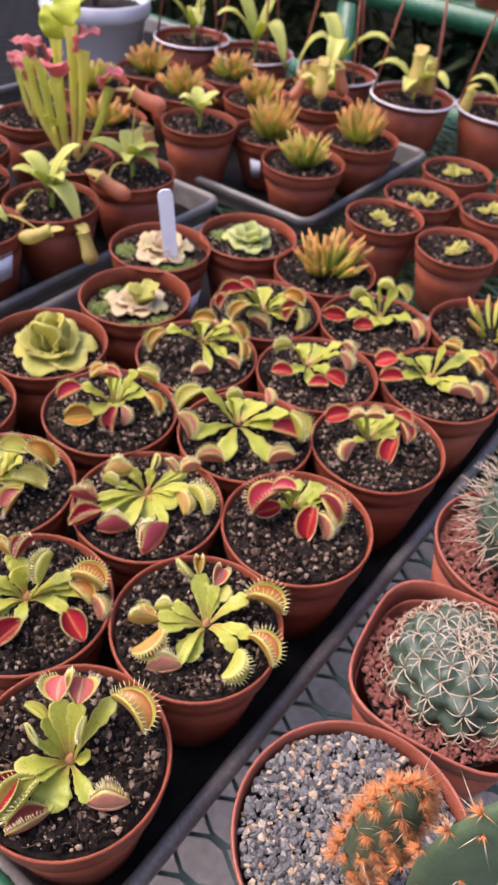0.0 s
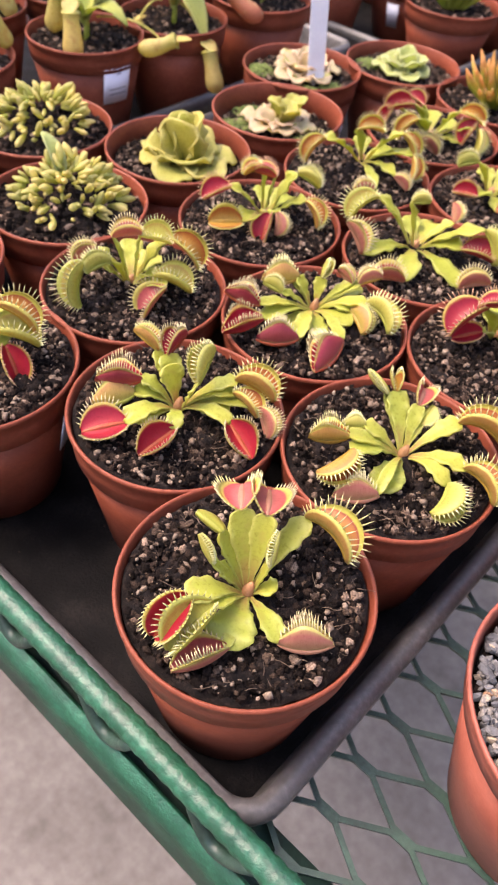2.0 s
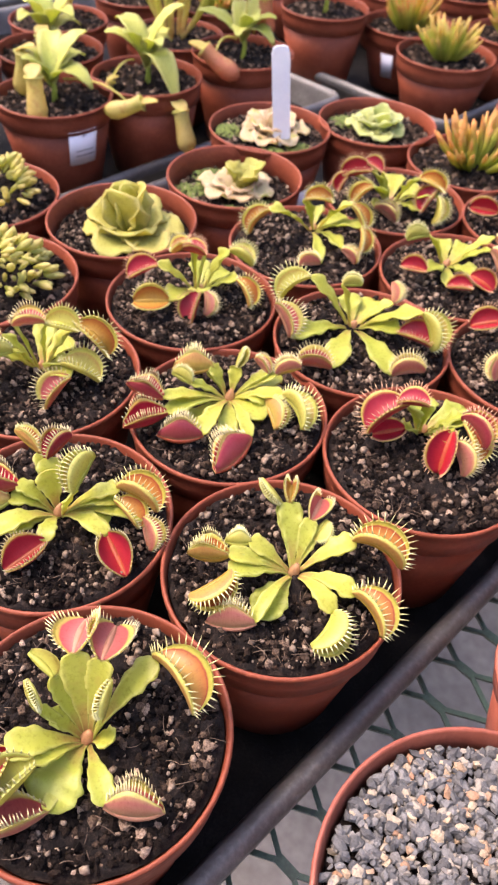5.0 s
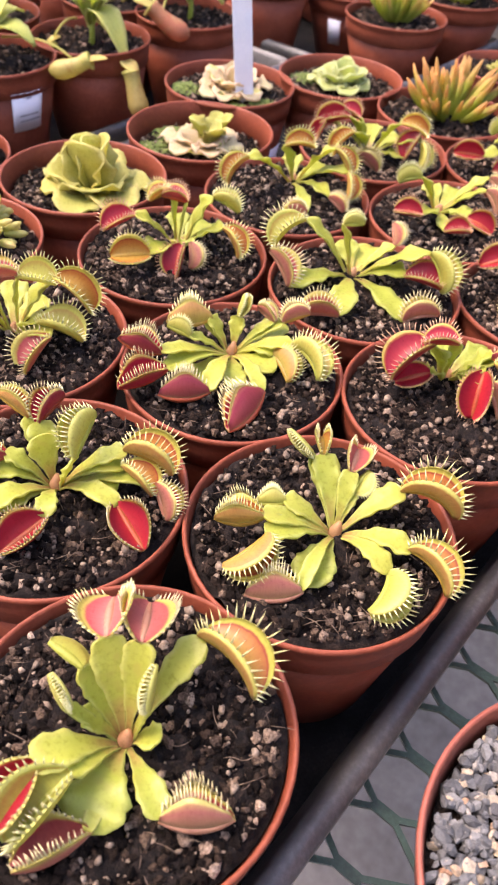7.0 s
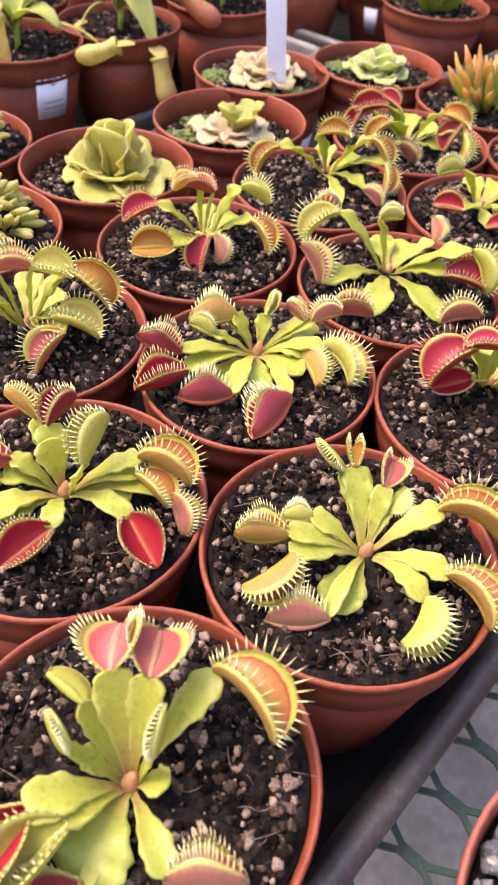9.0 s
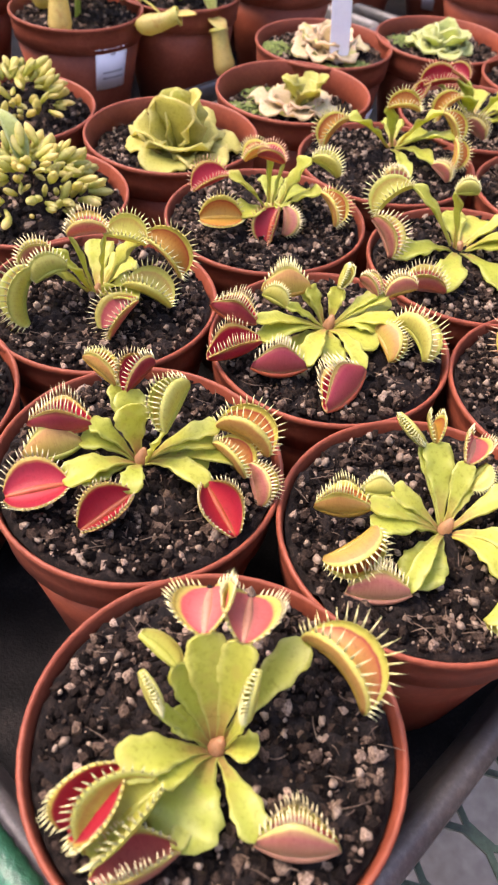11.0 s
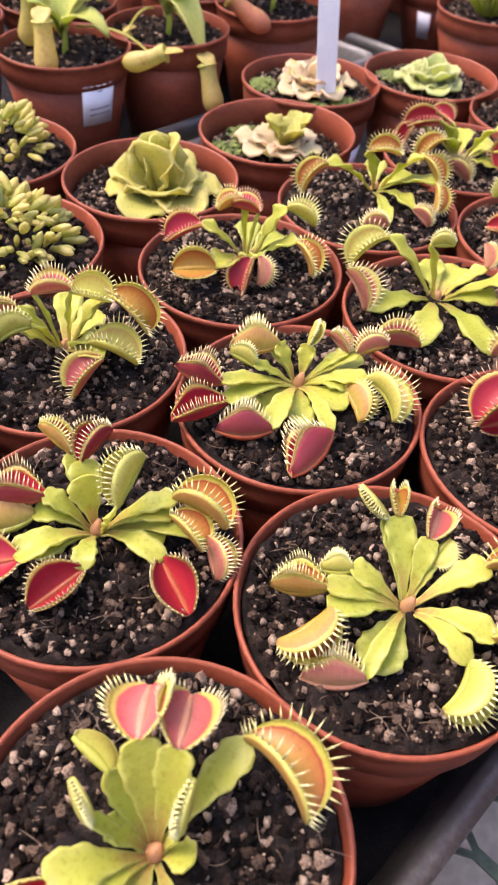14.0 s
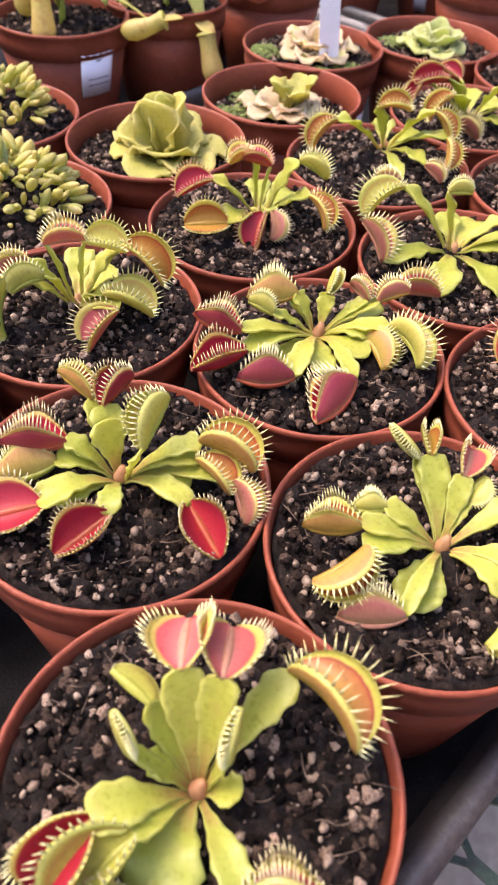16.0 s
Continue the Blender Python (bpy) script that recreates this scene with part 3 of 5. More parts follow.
FLYTRAPS["F"] = ((-0.2870, 0.1757), (-5, 2), [
    (-60, 5, 34, 15, 53, 10, 8, 30, 88, 'p'),
    (37, 13, 30, 16, 41, -6, -14, 50, 88, 'y'),
    (40, 29, 24, 22, 21, -30, -8, 90, 88, 'o'),
    (17, 25, 14, 20, 33, -14, 1, 50, 88, 'y'),
    (-22, 25, 9, 19, -98, -40, -10, 40, 88, 'p'),
    (-97, 33, 14, 24, -73, -50, -38, 80, 88, 'y'),
    (-127, 22, 20, 14, -113, -24, -22, 40, 60, 'p'),
    (-90, 20, 22, 14, -119, -16, -21, 40, 60, 'y')])
FLYTRAPS["Z"] = ((-0.2920, 0.0885), (-9, 10), [
    (32, 22, 24, 22, 34, -27, 8, 70, 88, 'o'),
    (19, 21, 17, 22, 47, -12, 5, 60, 88, 'y'),
    (-4, 29, 8, 18, -12, -48, -1, 30, 84, 'r')])
FLYTRAPS["G"] = ((-0.2870, 0.2678), (-4, 9), [
    (-115, 31, 22, 17, -117, -17, 11, 30, 88, 'r'),
    (-87, 34, 12, 19, -129, 0, 41, 20, 84, 'o'),
    (-54, 24, 8, 17, -72, -51, -22, 30, 88, 'r'),
    (-25, 22, 8, 13, -39, -55, 79, 40, 60, 'p'),
    (14, 31, 14, 17, 4, -43, 5, 80, 88, 'o'),
    (-76, 3, 30, 13, -142, 15, -9, 30, 88, 'r'),
    (-132, 10, 30, 12, -120, -19, 1, 30, 88, 'o'),
    (47, 23, 26, 15, 29, -21, 11, 40, 88, 'y')])
FLYTRAPS["H"] = ((-0.2050, 0.3100), (-11, 6), [
    (-138, 35, 26, 21, -119, -30, 0, 80, 88, 'y'),
    (-110, 37, 16, 19, 170, 46, -34, 40, 88, 'p'),
    (-75, 44, 10, 18, -145, 1, -9, 30, 54, 'p'),
    (-83, 9, 34, 10, 39, 8, 10, 20, 88, 'y'),
    (58, 22, 20, 11, 141, 55, -58, 20, 60, 'p'),
    (10, 35, 14, 19, 24, -5, -10, 40, 88, 'r'),
    (15, 43, 18, 20, -14, -43, 27, 60, 88, 'y'),
    (-14, 43, 6, 17, 43, 19, 26, 40, 60, 'p')])
FLYTRAPS["I"] = ((-0.2855, 0.3555), (-10, 18), [
    (-104, 43, 20, 19, -112, -38, 1, 80, 88, 'o'),
    (-46, 12, 30, 17, 41, 6, -18, 80, 88, 'o'),
    (4, 33, 24, 17, 4, -43, -5, 80, 88, 'o'),
    (-5, 42, 14, 15, -38, -59, 29, 80, 88, 'o'),
    (-51, 41, 6, 13, -138, -6, -18, 30, 60, 'p'),
    (-16, 41, 8, 12, 14, -30, 22, 30, 60, 'p')])
FLYTRAPS["K"] = ((-0.2857, 0.4417), (-1, -3), [
    (-119, 28, 26, 20, -142, -16, 24, 30, 88, 'r'),
    (-115, 38, 20, 13, -107, -59, 12, 30, 88, 'r'),
    (-89, 37, 20, 18, -127, -43, 15, 80, 88, 'o'),
    (-58, 23, 8, 17, 20, -20, 10, 40, 60, 'p'),
    (4, 27, 26, 18, 21, -10, -25, 80, 88, 'o'),
    (-9, 27, 16, 17, 70, 61, 3, 40, 88, 'r'),
    (-2, 39, 12, 17, -40, -66, 43, 70, 88, 'y'),
    (-121, 15, 28, 13, -158, 21, 24, 30, 88, 'r')])
FLYTRAPS["J"] = ((-0.2070, 0.3990), (-12, 5), [
    (-91, 33, 14, 15, -151, 2, 30, 20, 88, 'r'),
    (-13, 29, 8, 16, 14, -15, -29, 30, 88, 'r'),
    (-43, 30, 8, 14, 33, 8, -19, 30, 88, 'r'),
    (16, 29, 16, 14, -9, -38, 33, 50, 60, 'p'),
    (-116, 24, 26, 13, -139, -14, -22, 30, 60, 'y'),
    (36, 29, 20, 12, 0, -31, 27, 40, 60, 'p')])
FLYTRAPS["X"] = ((-0.1316, 0.4520), (-11, 2), [
    (-127, 40, 24, 16, -145, -19, 30, 20, 88, 'r'),
    (-111, 40, 16, 17, -151, -11, 30, 20, 88, 'r'),
    (-16, 29, 10, 17, 19, 6, 22, 50, 60, 'p'),
    (1, 38, 8, 16, -14, -33, 29, 50, 60, 'p'),
    (32, 30, 18, 15, -6, -27, -7, 70, 88, 'o'),
    (63, 14, 28, 13, 14, -4, -1, 40, 88, 'o'),
    (45, 41, 18, 15, -6, -27, 4, 40, 88, 'r')])
FLYTRAPS["Y"] = ((-0.2093, 0.4865), (-3, 13), [
    (-115, 45, 14, 18, -154, 0, 44, 20, 84, 'r'),
    (-88, 29, 8, 16, -150, -9, 34, 20, 88, 'r'),
    (-10, 37, 10, 15, -19, -45, 25, 60, 54, 'p'),
    (47, 17, 24, 15, 0, -32, -9, 80, 88, 'y'),
    (119, 7, 28, 13, 29, 10, 16, 30, 60, 'y'),
    (-146, 21, 22, 12, -138, -26, -20, 30, 60, 'y')])
FLYTRAPS["W"] = ((-0.1331, 0.3610), (-9, 2), [
    (-147, 23, 20, 17, -141, -17, 25, 20, 88, 'r'),
    (-94, 27, 10, 14, -92, -45, -49, 40, 54, 'p'),
    (-22, 21, 10, 19, -78, -49, -18, 30, 88, 'r'),
    (28, 24, 14, 15, -23, -39, 21, 50, 88, 'r'),
    (45, 21, 20, 13, 9, -11, -6, 40, 88, 'r'),
    (-44, 2, 26, 12, 30, 11, 16, 30, 88, 'p'),
    (-138, 11, 24, 11, -142, -17, -18, 30, 88, 'p')])

# The four flytraps nearest the tray's corner, leaf by leaf (mm from the pot's middle at the soil).
# TRAPS: foot, length, bearing, slope and roll of the midrib, bend, spread, colour inside and outside
# STALKS: half-width and arch of the leaf under each trap; LEAVES: tip, half-width and arch of a leaf without one
NEAR = {"A": (-0.1369, 0.0921, 0.0770), "B": (-0.1388, 0.1809, 0.0755), "C": (-0.2153, 0.1344, 0.0760), "D": (-0.2155, 0.2265, 0.0745)}
TRAPS, STALKS, LEAVES, CROWNS = {}, {}, {}, {}
TRAPS["A"] = [
    (-10, 5, 30, 15, 130, -18, 15, 25, 128, "po"),
    (-3, 10, 29, 15, 127, -18, -7, 25, 124, "pp"),
    (3, 25, 20, 22, -7, -15, 27, 85, 84, "oo"),
    (23, -11, 7, 18, 41, 9, 39, -55, 44, "pp"),
    (13, -23, 7, 20, -118, -12, -10, -55, 60, "pp"),
    (3, -19, 15, 20, -95, -28, -8, 25, 80, "yy"),
    (-5, -23, 16, 17, -94, -35, 12, 30, 80, "ro"),
    (-8, -10, 18, 10, 171, 46, 8, 12, 16, "yy"),
    (-11, -2, 23, 11, -172, 12, -139, 20, 30, "yy"),
    (7, 2, 20, 11, 120, 49, 10, 15, 18, "yy")]
STALKS["A"] = [(4.8, 4), (4.2, 4), (4.2, 7), (3.6, 5), (2.2, 3), (2.4, 4), (5.0, 9), (1.8, 3), (3.0, 3), (2.0, 2)]
LEAVES["A"] = [(12, -24, 5, 8.2, 7), (11, 2, 10, 3.6, 3), (-7, -8, 15, 3.2, 3)]
CROWNS["A"] = (2, -2)
TRAPS["B"] = [
    (-11, -17, 16, 17, -151, -16, -19, -55, 50, "oo"),
    (-7, -20, 13, 17, -109, -18, 74, 50, 40, "oo"),
    (11, -25, 6, 18, -143, -7, -37, -55, 36, "pp"),
    (-11, -6, 14, 10, -136, 4, -41, -55, 26, "yy"),
    (-15, 14, 16, 12, -176, 29, 47, 10, 18, "yy"),
    (-12, 15, 18, 11, 128, -11, 4, 20, 56, "oo"),
    (-1, 15, 18, 12, 112, -4, -19, 20, 80, "pp"),
    (2, 13, 12, 9, 80, 39, -97, 10, 18, "yy"),
    (15, 21, 16, 21, 17, -16, 17, 90, 80, "oo"),
    (28, 7, 10, 19, -14, -18, 32, 80, 80, "oo"),
    (27, -2, 7, 16, -82, -10, 76, 60, 60, "yy")]
STALKS["B"] = [(3.6, 6), (4.6, 8), (2.4, 12), (3.8, 5), (2.4, 3), (4.6, 4), (3.2, 4), (2.4, 3), (4.2, 8), (4.0, 9), (3.6, 10)]
LEAVES["B"] = [(10, -22, 4, 6.6, 5)]
CROWNS["B"] = (4, 2)
TRAPS["C"] = [
    (-18, 7, 18, 13, -167, 23, -8, 15, 30, "oo"),
    (-12, 6, 20, 14, 102, 6, 20, 15, 60, "rr"),
    (-12, -7, 15, 20, -138, -2, -21, -55, 64, "rr"),
    (-12, -11, 10, 19, -123, -8, -50, -55, 36, "yo"),
    (-4, -23, 7, 18, -123, -8, 12, 15, 110, "rr"),
    (12, -12, 8, 18, -98, -15, 10, -20, 74, "rr"),
    (24, 6, 8, 18, -14, -17, -9, -20, 74, "rr"),
    (14, 20, 15, 18, 19, -18, 22, 60, 70, "oo"),
    (16, 17, 11, 14, 2, -22, 16, 40, 70, "oo"),
    (27, 21, 8, 13, -26, -41, 49, 20, 50, "pp"),
    (9, 3, 20, 17, 111, 20, 28, 15, 34, "yy")]
STALKS["C"] = [(3.2, 4), (4.8, 5), (3.4, 7), (3.8, 8), (4.6, 9), (3.4, 8), (3.6, 10), (3.6, 8), (3.0, 9), (2.6, 9), (4.4, 3)]
LEAVES["C"] = [(19, 11, 6, 6.0, 6), (-7, 3, 20, 5.4, 4), (-5, -19, 4, 5.2, 5)]
CROWNS["C"] = (0, 1)
TRAPS["D"] = [
    (-16, 5, 16, 19, -131, 0, -35, -55, 32, "oo"),
    (-14, -26, 16, 18, -154, 13, -12, -55, 46, "rr"),
    (-10, -27, 11, 21, -119, -11, 5, -55, 66, "rr"),
    (8, -23, 8, 20, -138, -2, -37, -55, 36, "rr"),
    (22, -8, 7, 24, -86, -7, -47, -55, 34, "rr"),
    (11, 12, 8, 15, -27, -15, 52, 30, 40, "oo"),
    (16, 18, 11, 20, -20, -15, 40, 70, 64, "yy"),
    (-8, 12, 16, 10, 116, 24, -32, 15, 40, "yy"),
    (4, 21, 15, 10, 175, 13, -7, 15, 40, "pp"),
    (6, 23, 15, 12, 55, 14, 24, 20, 44, "op"),
    (-15, -9, 14, 10, -158, 16, -23, 10, 18, "yy")]
STALKS["D"] = [(3.4, 4), (3.4, 6), (4.4, 8), (3.8, 9), (3.0, 10), (3.4, 7), (4.0, 8), (3.2, 3), (2.6, 5), (3.4, 5), (3.0, 4)]
LEAVES["D"] = [(-1, -23, 4, 6.2, 5), (12, -12, 4, 4.6, 4), (17, 5, 6, 5.6, 5), (5, 29, 9, 5.2, 5), (-22, 5, 14, 3.6, 5)]
CROWNS["D"] = (-6, 6)


def near_leaf(base, tip, half, arch, rng, parent, to_trap):
    """A winged leaf: a narrow stalk that widens, with a notched end under a trap or a round one without."""
    mid = base.lerp(tip, 0.5)
    flat = Vector((tip.x - base.x, tip.y - base.y, 0))
    mid += Vector((0, 0, arch)) + flat * 0.08
    pts = bezier(base, mid, tip, 20)
    ph, ws = rng.uniform(0, 6), []
    for i in range(21):
        t = i / 20
        k = 0.20 + 0.80 * max(0.0, min(1.0, (t - 0.10) / 0.52)) ** 1.15
        end = 0.80 if to_trap else 0.70
        if t > end:
            k *= max(0.0, 1 - ((t - end) / (1.0 - end)) ** 2.2) ** 0.5 * (0.86 if to_trap else 1.0) + (0.14 if to_trap else 0.0)
        ws.append(max(half * k * (1 + 0.07 * math.sin(i * 1.5 + ph)), 0.0009))
    bm = bmesh.new()
    blade(bm, pts, ws, fold=rng.uniform(0.04, 0.24), wave=rng.uniform(0.08, 0.2), thick=0.0008, across=8, phase=rng.uniform(0, 6), freq=rng.uniform(0.8, 1.15))
    return part("leaf", bm, PETIOLE, parent)


def near_flytrap(key, seed, label):
    px, py, tall = NEAR[key]
    pot = pot_meshes(0.045, tall, POT)
    thing, zs = potted("potted_venus_flytrap", px, py, label, "potted plant", "flytraps in the tray", pot=(pot, tall), seed=seed, turn=seed * 37, soil_drop=0.0026)
    rng = random.Random(700 + seed)
    crown = Vector((CROWNS[key][0] / 1000, CROWNS[key][1] / 1000, zs + 0.002))
    bud = bmesh.new()
    tube(bud, [crown + Vector((0, 0, -0.003)), crown + Vector((0.0004, 0, 0.002)), crown + Vector((0.001, 0.0006, 0.006))], [0.0024, 0.0022, 0.0008], 8)
    part("crown", bud, PITCHER_RED, thing)
    for n, ((x, y, z, ln, daz, slope, roll, bend, wide, col), (half, arch)) in enumerate(zip(TRAPS[key], STALKS[key])):
        foot = Vector((x / 1000, y / 1000, zs + max(z, 4) / 1000))
        d = Vector((math.cos(radians(daz)) * math.cos(radians(slope)), math.sin(radians(daz)) * math.cos(radians(slope)), math.sin(radians(slope))))
        up = (Vector((0, 0, 1)) - d * d.z).normalized()
        mouth = up * math.cos(radians(roll)) + up.cross(d) * math.sin(radians(roll))
        out = Vector((foot.x - crown.x, foot.y - crown.y, 0)).normalized()
        leaf = near_leaf(crown + out * 0.0018, foot + d * 0.0008, half / 1000, arch / 1000, rng, thing, True)
        m = Matrix((d, mouth.cross(d), mouth)).transposed().to_4x4()
        m.translation = foot
        part("trap", trap_mesh(ln / 1000, wide * rng.uniform(0.95, 1.05), bend, col[0], seed * 40 + n, col[1], 0.5), None, leaf, at=m)
    for x, y, z, half, arch in LEAVES[key]:
        tip = Vector((x / 1000, y / 1000, zs + z / 1000))
        out = Vector((tip.x - crown.x, tip.y - crown.y, 0)).normalized()
        near_leaf(crown + out * 0.0015, tip, half / 1000, arch / 1000, rng, thing, False)
    return thing


near_flytrap("A", 1, "lime-green venus flytrap with pink and orange traps in a plastic pot")
near_flytrap("B", 2, "green venus flytrap with orange-mouthed traps in a plastic pot")
near_flytrap("C", 3, "venus flytrap with wide open crimson traps in a plastic pot")
near_flytrap("D", 4, "flat venus flytrap rosette with dark red traps in a pot")
for _n, _k in enumerate(FLYTRAPS):
    flytrap(_k, _n + 5)

# ---- ground ----
bm = bmesh.new()
bmesh.ops.create_grid(bm, x_segments=60, y_segments=60, size=30)
for v in bm.verts:
    v.co.z = 0.006 * noise.noise(v.co * 0.7)
tagged(part("ground", bm, CONCRETE), "worn pale grey concrete greenhouse floor", "floor", kind="structure")

# ---- bench ----
bench = tagged(new("greenhouse_bench"), "green-painted steel bench with an expanded metal top", "bench")
X0, X1, Y0, Y1 = -1.5, 0.42, 0.046, 1.22


def expanded_metal(name, x0, x1, y0, y1, parent, z):
    """Diamond mesh: thin strands that join in long bonds."""
    vs, fs = [], []
    lw, sw = 0.0266, 0.0118

    def bar(p, q, w0, w1, th=0.0022, drop=0.0):
        d = Vector((q[0] - p[0], q[1] - p[1], 0)).normalized()
        s = Vector((-d.y, d.x, 0))
        k = len(vs)
        for c, w in ((p, w0), (q, w1)):
            c = Vector((c[0], c[1], z + drop))
            vs.extend([(c + s * w)[:], (c - s * w)[:], (c - s * w * 0.8 - Vector((0, 0, th)))[:], (c + s * w * 0.8 - Vector((0, 0, th)))[:]])
        fs.extend([(k, k + 1, k + 5, k + 4), (k + 1, k + 2, k + 6, k + 5), (k + 2, k + 3, k + 7, k + 6), (k + 3, k, k + 4, k + 7), (k + 3, k + 2, k + 1, k), (k + 4, k + 5, k + 6, k + 7)])
    ni = int((x1 - x0) / lw)
    for i in range(ni):
        x = -0.0784 + lw * (i + math.ceil((x0 + 0.0784) / lw))
        par = (i + math.ceil((x0 + 0.0784) / lw)) % 2
        y = 0.0828 + sw * par - 0.0472
        while y < y1:
            if y > y0:
                bar((x - 0.0052, y), (x + 0.0052, y), 0.0021, 0.0021)
                for sg in (1, -1):
                    bar((x + 0.0038, y + sg * 0.0004), (x + lw - 0.0038, y + sg * (sw - 0.0004)), 0.0011, 0.0011, 0.0018, -0.0003)
            y += 2 * sw
    me = bpy.data.meshes.new(name)
    me.from_pydata(vs, [], fs)
    me.materials.append(GREEN_DARK)
    return tagged(part(name, me, None, parent), "green diamond mesh", kind="stuff")


expanded_metal("mesh_panel", X0, X1, Y0 + 0.004, Y1, bench, BENCH_Z)


def box(bm, x0, x1, y0, y1, z0, z1, bev=0.0):
    r = bmesh.ops.create_cube(bm, size=1.0)
    for v in r["verts"]:
        v.co = Vector(((x0 + x1) / 2 + v.co.x * (x1 - x0), (y0 + y1) / 2 + v.co.y * (y1 - y0), (z0 + z1) / 2 + v.co.z * (z1 - z0)))
    if bev:
        es = list({e for v in r["verts"] for e in v.link_edges})
        bmesh.ops.bevel(bm, geom=es, offset=bev, segments=2, affect="EDGES")


def ribbed_rod(x0, x1, y, z, r):
    """A ribbed reinforcing bar under thick paint."""
    b = bmesh.new()
    n = int((x1 - x0) / 0.0016)
    seg = 12
    rings = []
    for i in range(n + 1):
        x = x0 + (x1 - x0) * i / n
        ring = []
        for k in range(seg):
            a = 2 * math.pi * k / seg
            q = r * (1 + 0.10 * max(0, math.sin(x * 2 * math.pi / 0.0065 + 2 * a))) + 0.0002 * noise.noise(Vector((x * 300, math.cos(a), math.sin(a))))
            ring.append(b.verts.new((x, y + q * math.cos(a), z + q * math.sin(a))))
        rings.append(ring)
    for p, q in zip(rings, rings[1:]):
        for k in range(seg):
            b.faces.new((p[k], p[(k + 1) % seg], q[(k + 1) % seg], q[k]))
    return b


ROD_Y, ROD_Z = 0.0440, 0.8365
part("edge_rod", ribbed_rod(X0, X1, ROD_Y, ROD_Z, 0.0048), GREEN, bench, "ribbed green-painted edge rod")
for _x in np.arange(X0 + 0.02, X1 - 0.1, 0.0285 * 2):
    bm = bmesh.new()
    _x = float(_x)
    tube(bm, bezier((_x, ROD_Y - 0.001, ROD_Z), (_x + 0.012, ROD_Y - 0.004, ROD_Z - 0.040), (_x + 0.030, ROD_Y - 0.002, ROD_Z - 0.002), 8), 0.0028, 8)
    part("edge_loop", bm, GREEN_DARK, bench)
bm = bmesh.new()
box(bm, X0, X1, -0.0015, 0.0015, -0.0135, 0.0135, 0.001)
bm.transform(Matrix.Translation((0, ROD_Y - 0.0060, 0.8025)) @ pose(0, 0, 0, -11, 0, 0))
part("edge_angle_face", bm, GREEN, bench)
bm = bmesh.new()
box(bm, X0, X1, ROD_Y - 0.006, ROD_Y + 0.022, 0.7975, 0.8005, 0.001)
part("edge_angle_flange", bm, GREEN_DARK, bench)
for _x, _y in ((X0 + 0.05, 0.07), (X1 - 0.05, 0.07), (X0 + 0.05, Y1 - 0.05), (X1 - 0.05, Y1 - 0.05)):
    bm = bmesh.new()
    box(bm, _x - 0.02, _x + 0.02, _y - 0.02, _y + 0.02, 0.0, 0.7965, 0.002)
    part("leg", bm, GREEN_DARK, bench)
bm = bmesh.new()
box(bm, X0, X1, Y1, Y1 + 0.004, 0.772, 0.812, 0.001)
part("back_angle", bm, GREEN, bench)


# ---- trays ----
def outline(x0, x1, y0, y1, r, n=7):
    pts = []
    for cx, cy, a0 in ((x1 - r, y0 + r, -90), (x1 - r, y1 - r, 0), (x0 + r, y1 - r, 90), (x0 + r, y0 + r, 180)):
        for i in range(n + 1):
            a = radians(a0 + 90 * i / n)
            pts.append((cx + r * math.cos(a), cy + r * math.sin(a), math.cos(a), math.sin(a)))
    return pts


def tray(x0, x1, y0, y1, lip, label):
    """A shallow moulded tray: floor, sloping wall and a rolled lip. lip is the height of its top."""
    thing = tagged(new("plant_tray"), label, "tray", "trays on the bench")
    thing.location = (0, 0, BENCH_Z + 0.0005)
    h = lip - BENCH_Z - 0.0005
    pts = outline(x0, x1, y0, y1, 0.019)
    b = bmesh.new()
    prof = [(-0.014, 0.0), (-0.0135, 0.0016), (-0.010, h * 0.6), (-0.0085, h - 0.004), (-0.0070, h - 0.0012), (-0.0045, h), (-0.0018, h - 0.0008), (0.0, h - 0.003), (0.0002, h - 0.007), (-0.0015, h - 0.010), (-0.0035, h - 0.0105), (-0.0055, h - 0.008), (-0.0085, 0.0)]
    rings = []
    for o, z in prof:
        rings.append([b.verts.new((x + nx * o, y + ny * o, z)) for x, y, nx, ny in pts])
    n = len(pts)
    for p, q in zip(rings, rings[1:]):
        for k in range(n):
            b.faces.new((p[k], p[(k + 1) % n], q[(k + 1) % n], q[k]))
    part("tray_wall", b, TRAY, thing)
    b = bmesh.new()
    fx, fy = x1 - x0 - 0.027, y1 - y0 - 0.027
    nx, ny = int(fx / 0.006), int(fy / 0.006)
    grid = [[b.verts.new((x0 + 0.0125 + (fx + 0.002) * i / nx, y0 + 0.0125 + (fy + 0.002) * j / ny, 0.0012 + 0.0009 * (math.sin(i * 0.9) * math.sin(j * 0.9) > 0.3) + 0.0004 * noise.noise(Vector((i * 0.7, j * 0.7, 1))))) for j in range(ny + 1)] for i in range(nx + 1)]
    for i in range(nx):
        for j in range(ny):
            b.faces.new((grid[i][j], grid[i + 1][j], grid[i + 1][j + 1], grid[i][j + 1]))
    part("tray_floor", b, WET_SHADED, thing, "wet floor with soil crumbs, darkened for the shade between pots")
    crumbs = []
    rs = random.Random(int(x1 * 1000))
    for _ in range(500):
        crumbs.append((rs.uniform(x0 + 0.02, x1 - 0.018), rs.uniform(y0 + 0.02, y1 - 0.02), 0.0022, 0.0004 + 0.0010 * rs.random() ** 3))
    tagged(part("spilt_grit", lumps("spilt_grit", crumbs, CRUMB, 5), None, thing), kind="stuff")
    return thing


tray(-0.488, -0.0880, 0.0470, 0.615, 0.829, "black plastic tray holding the flytrap pots")
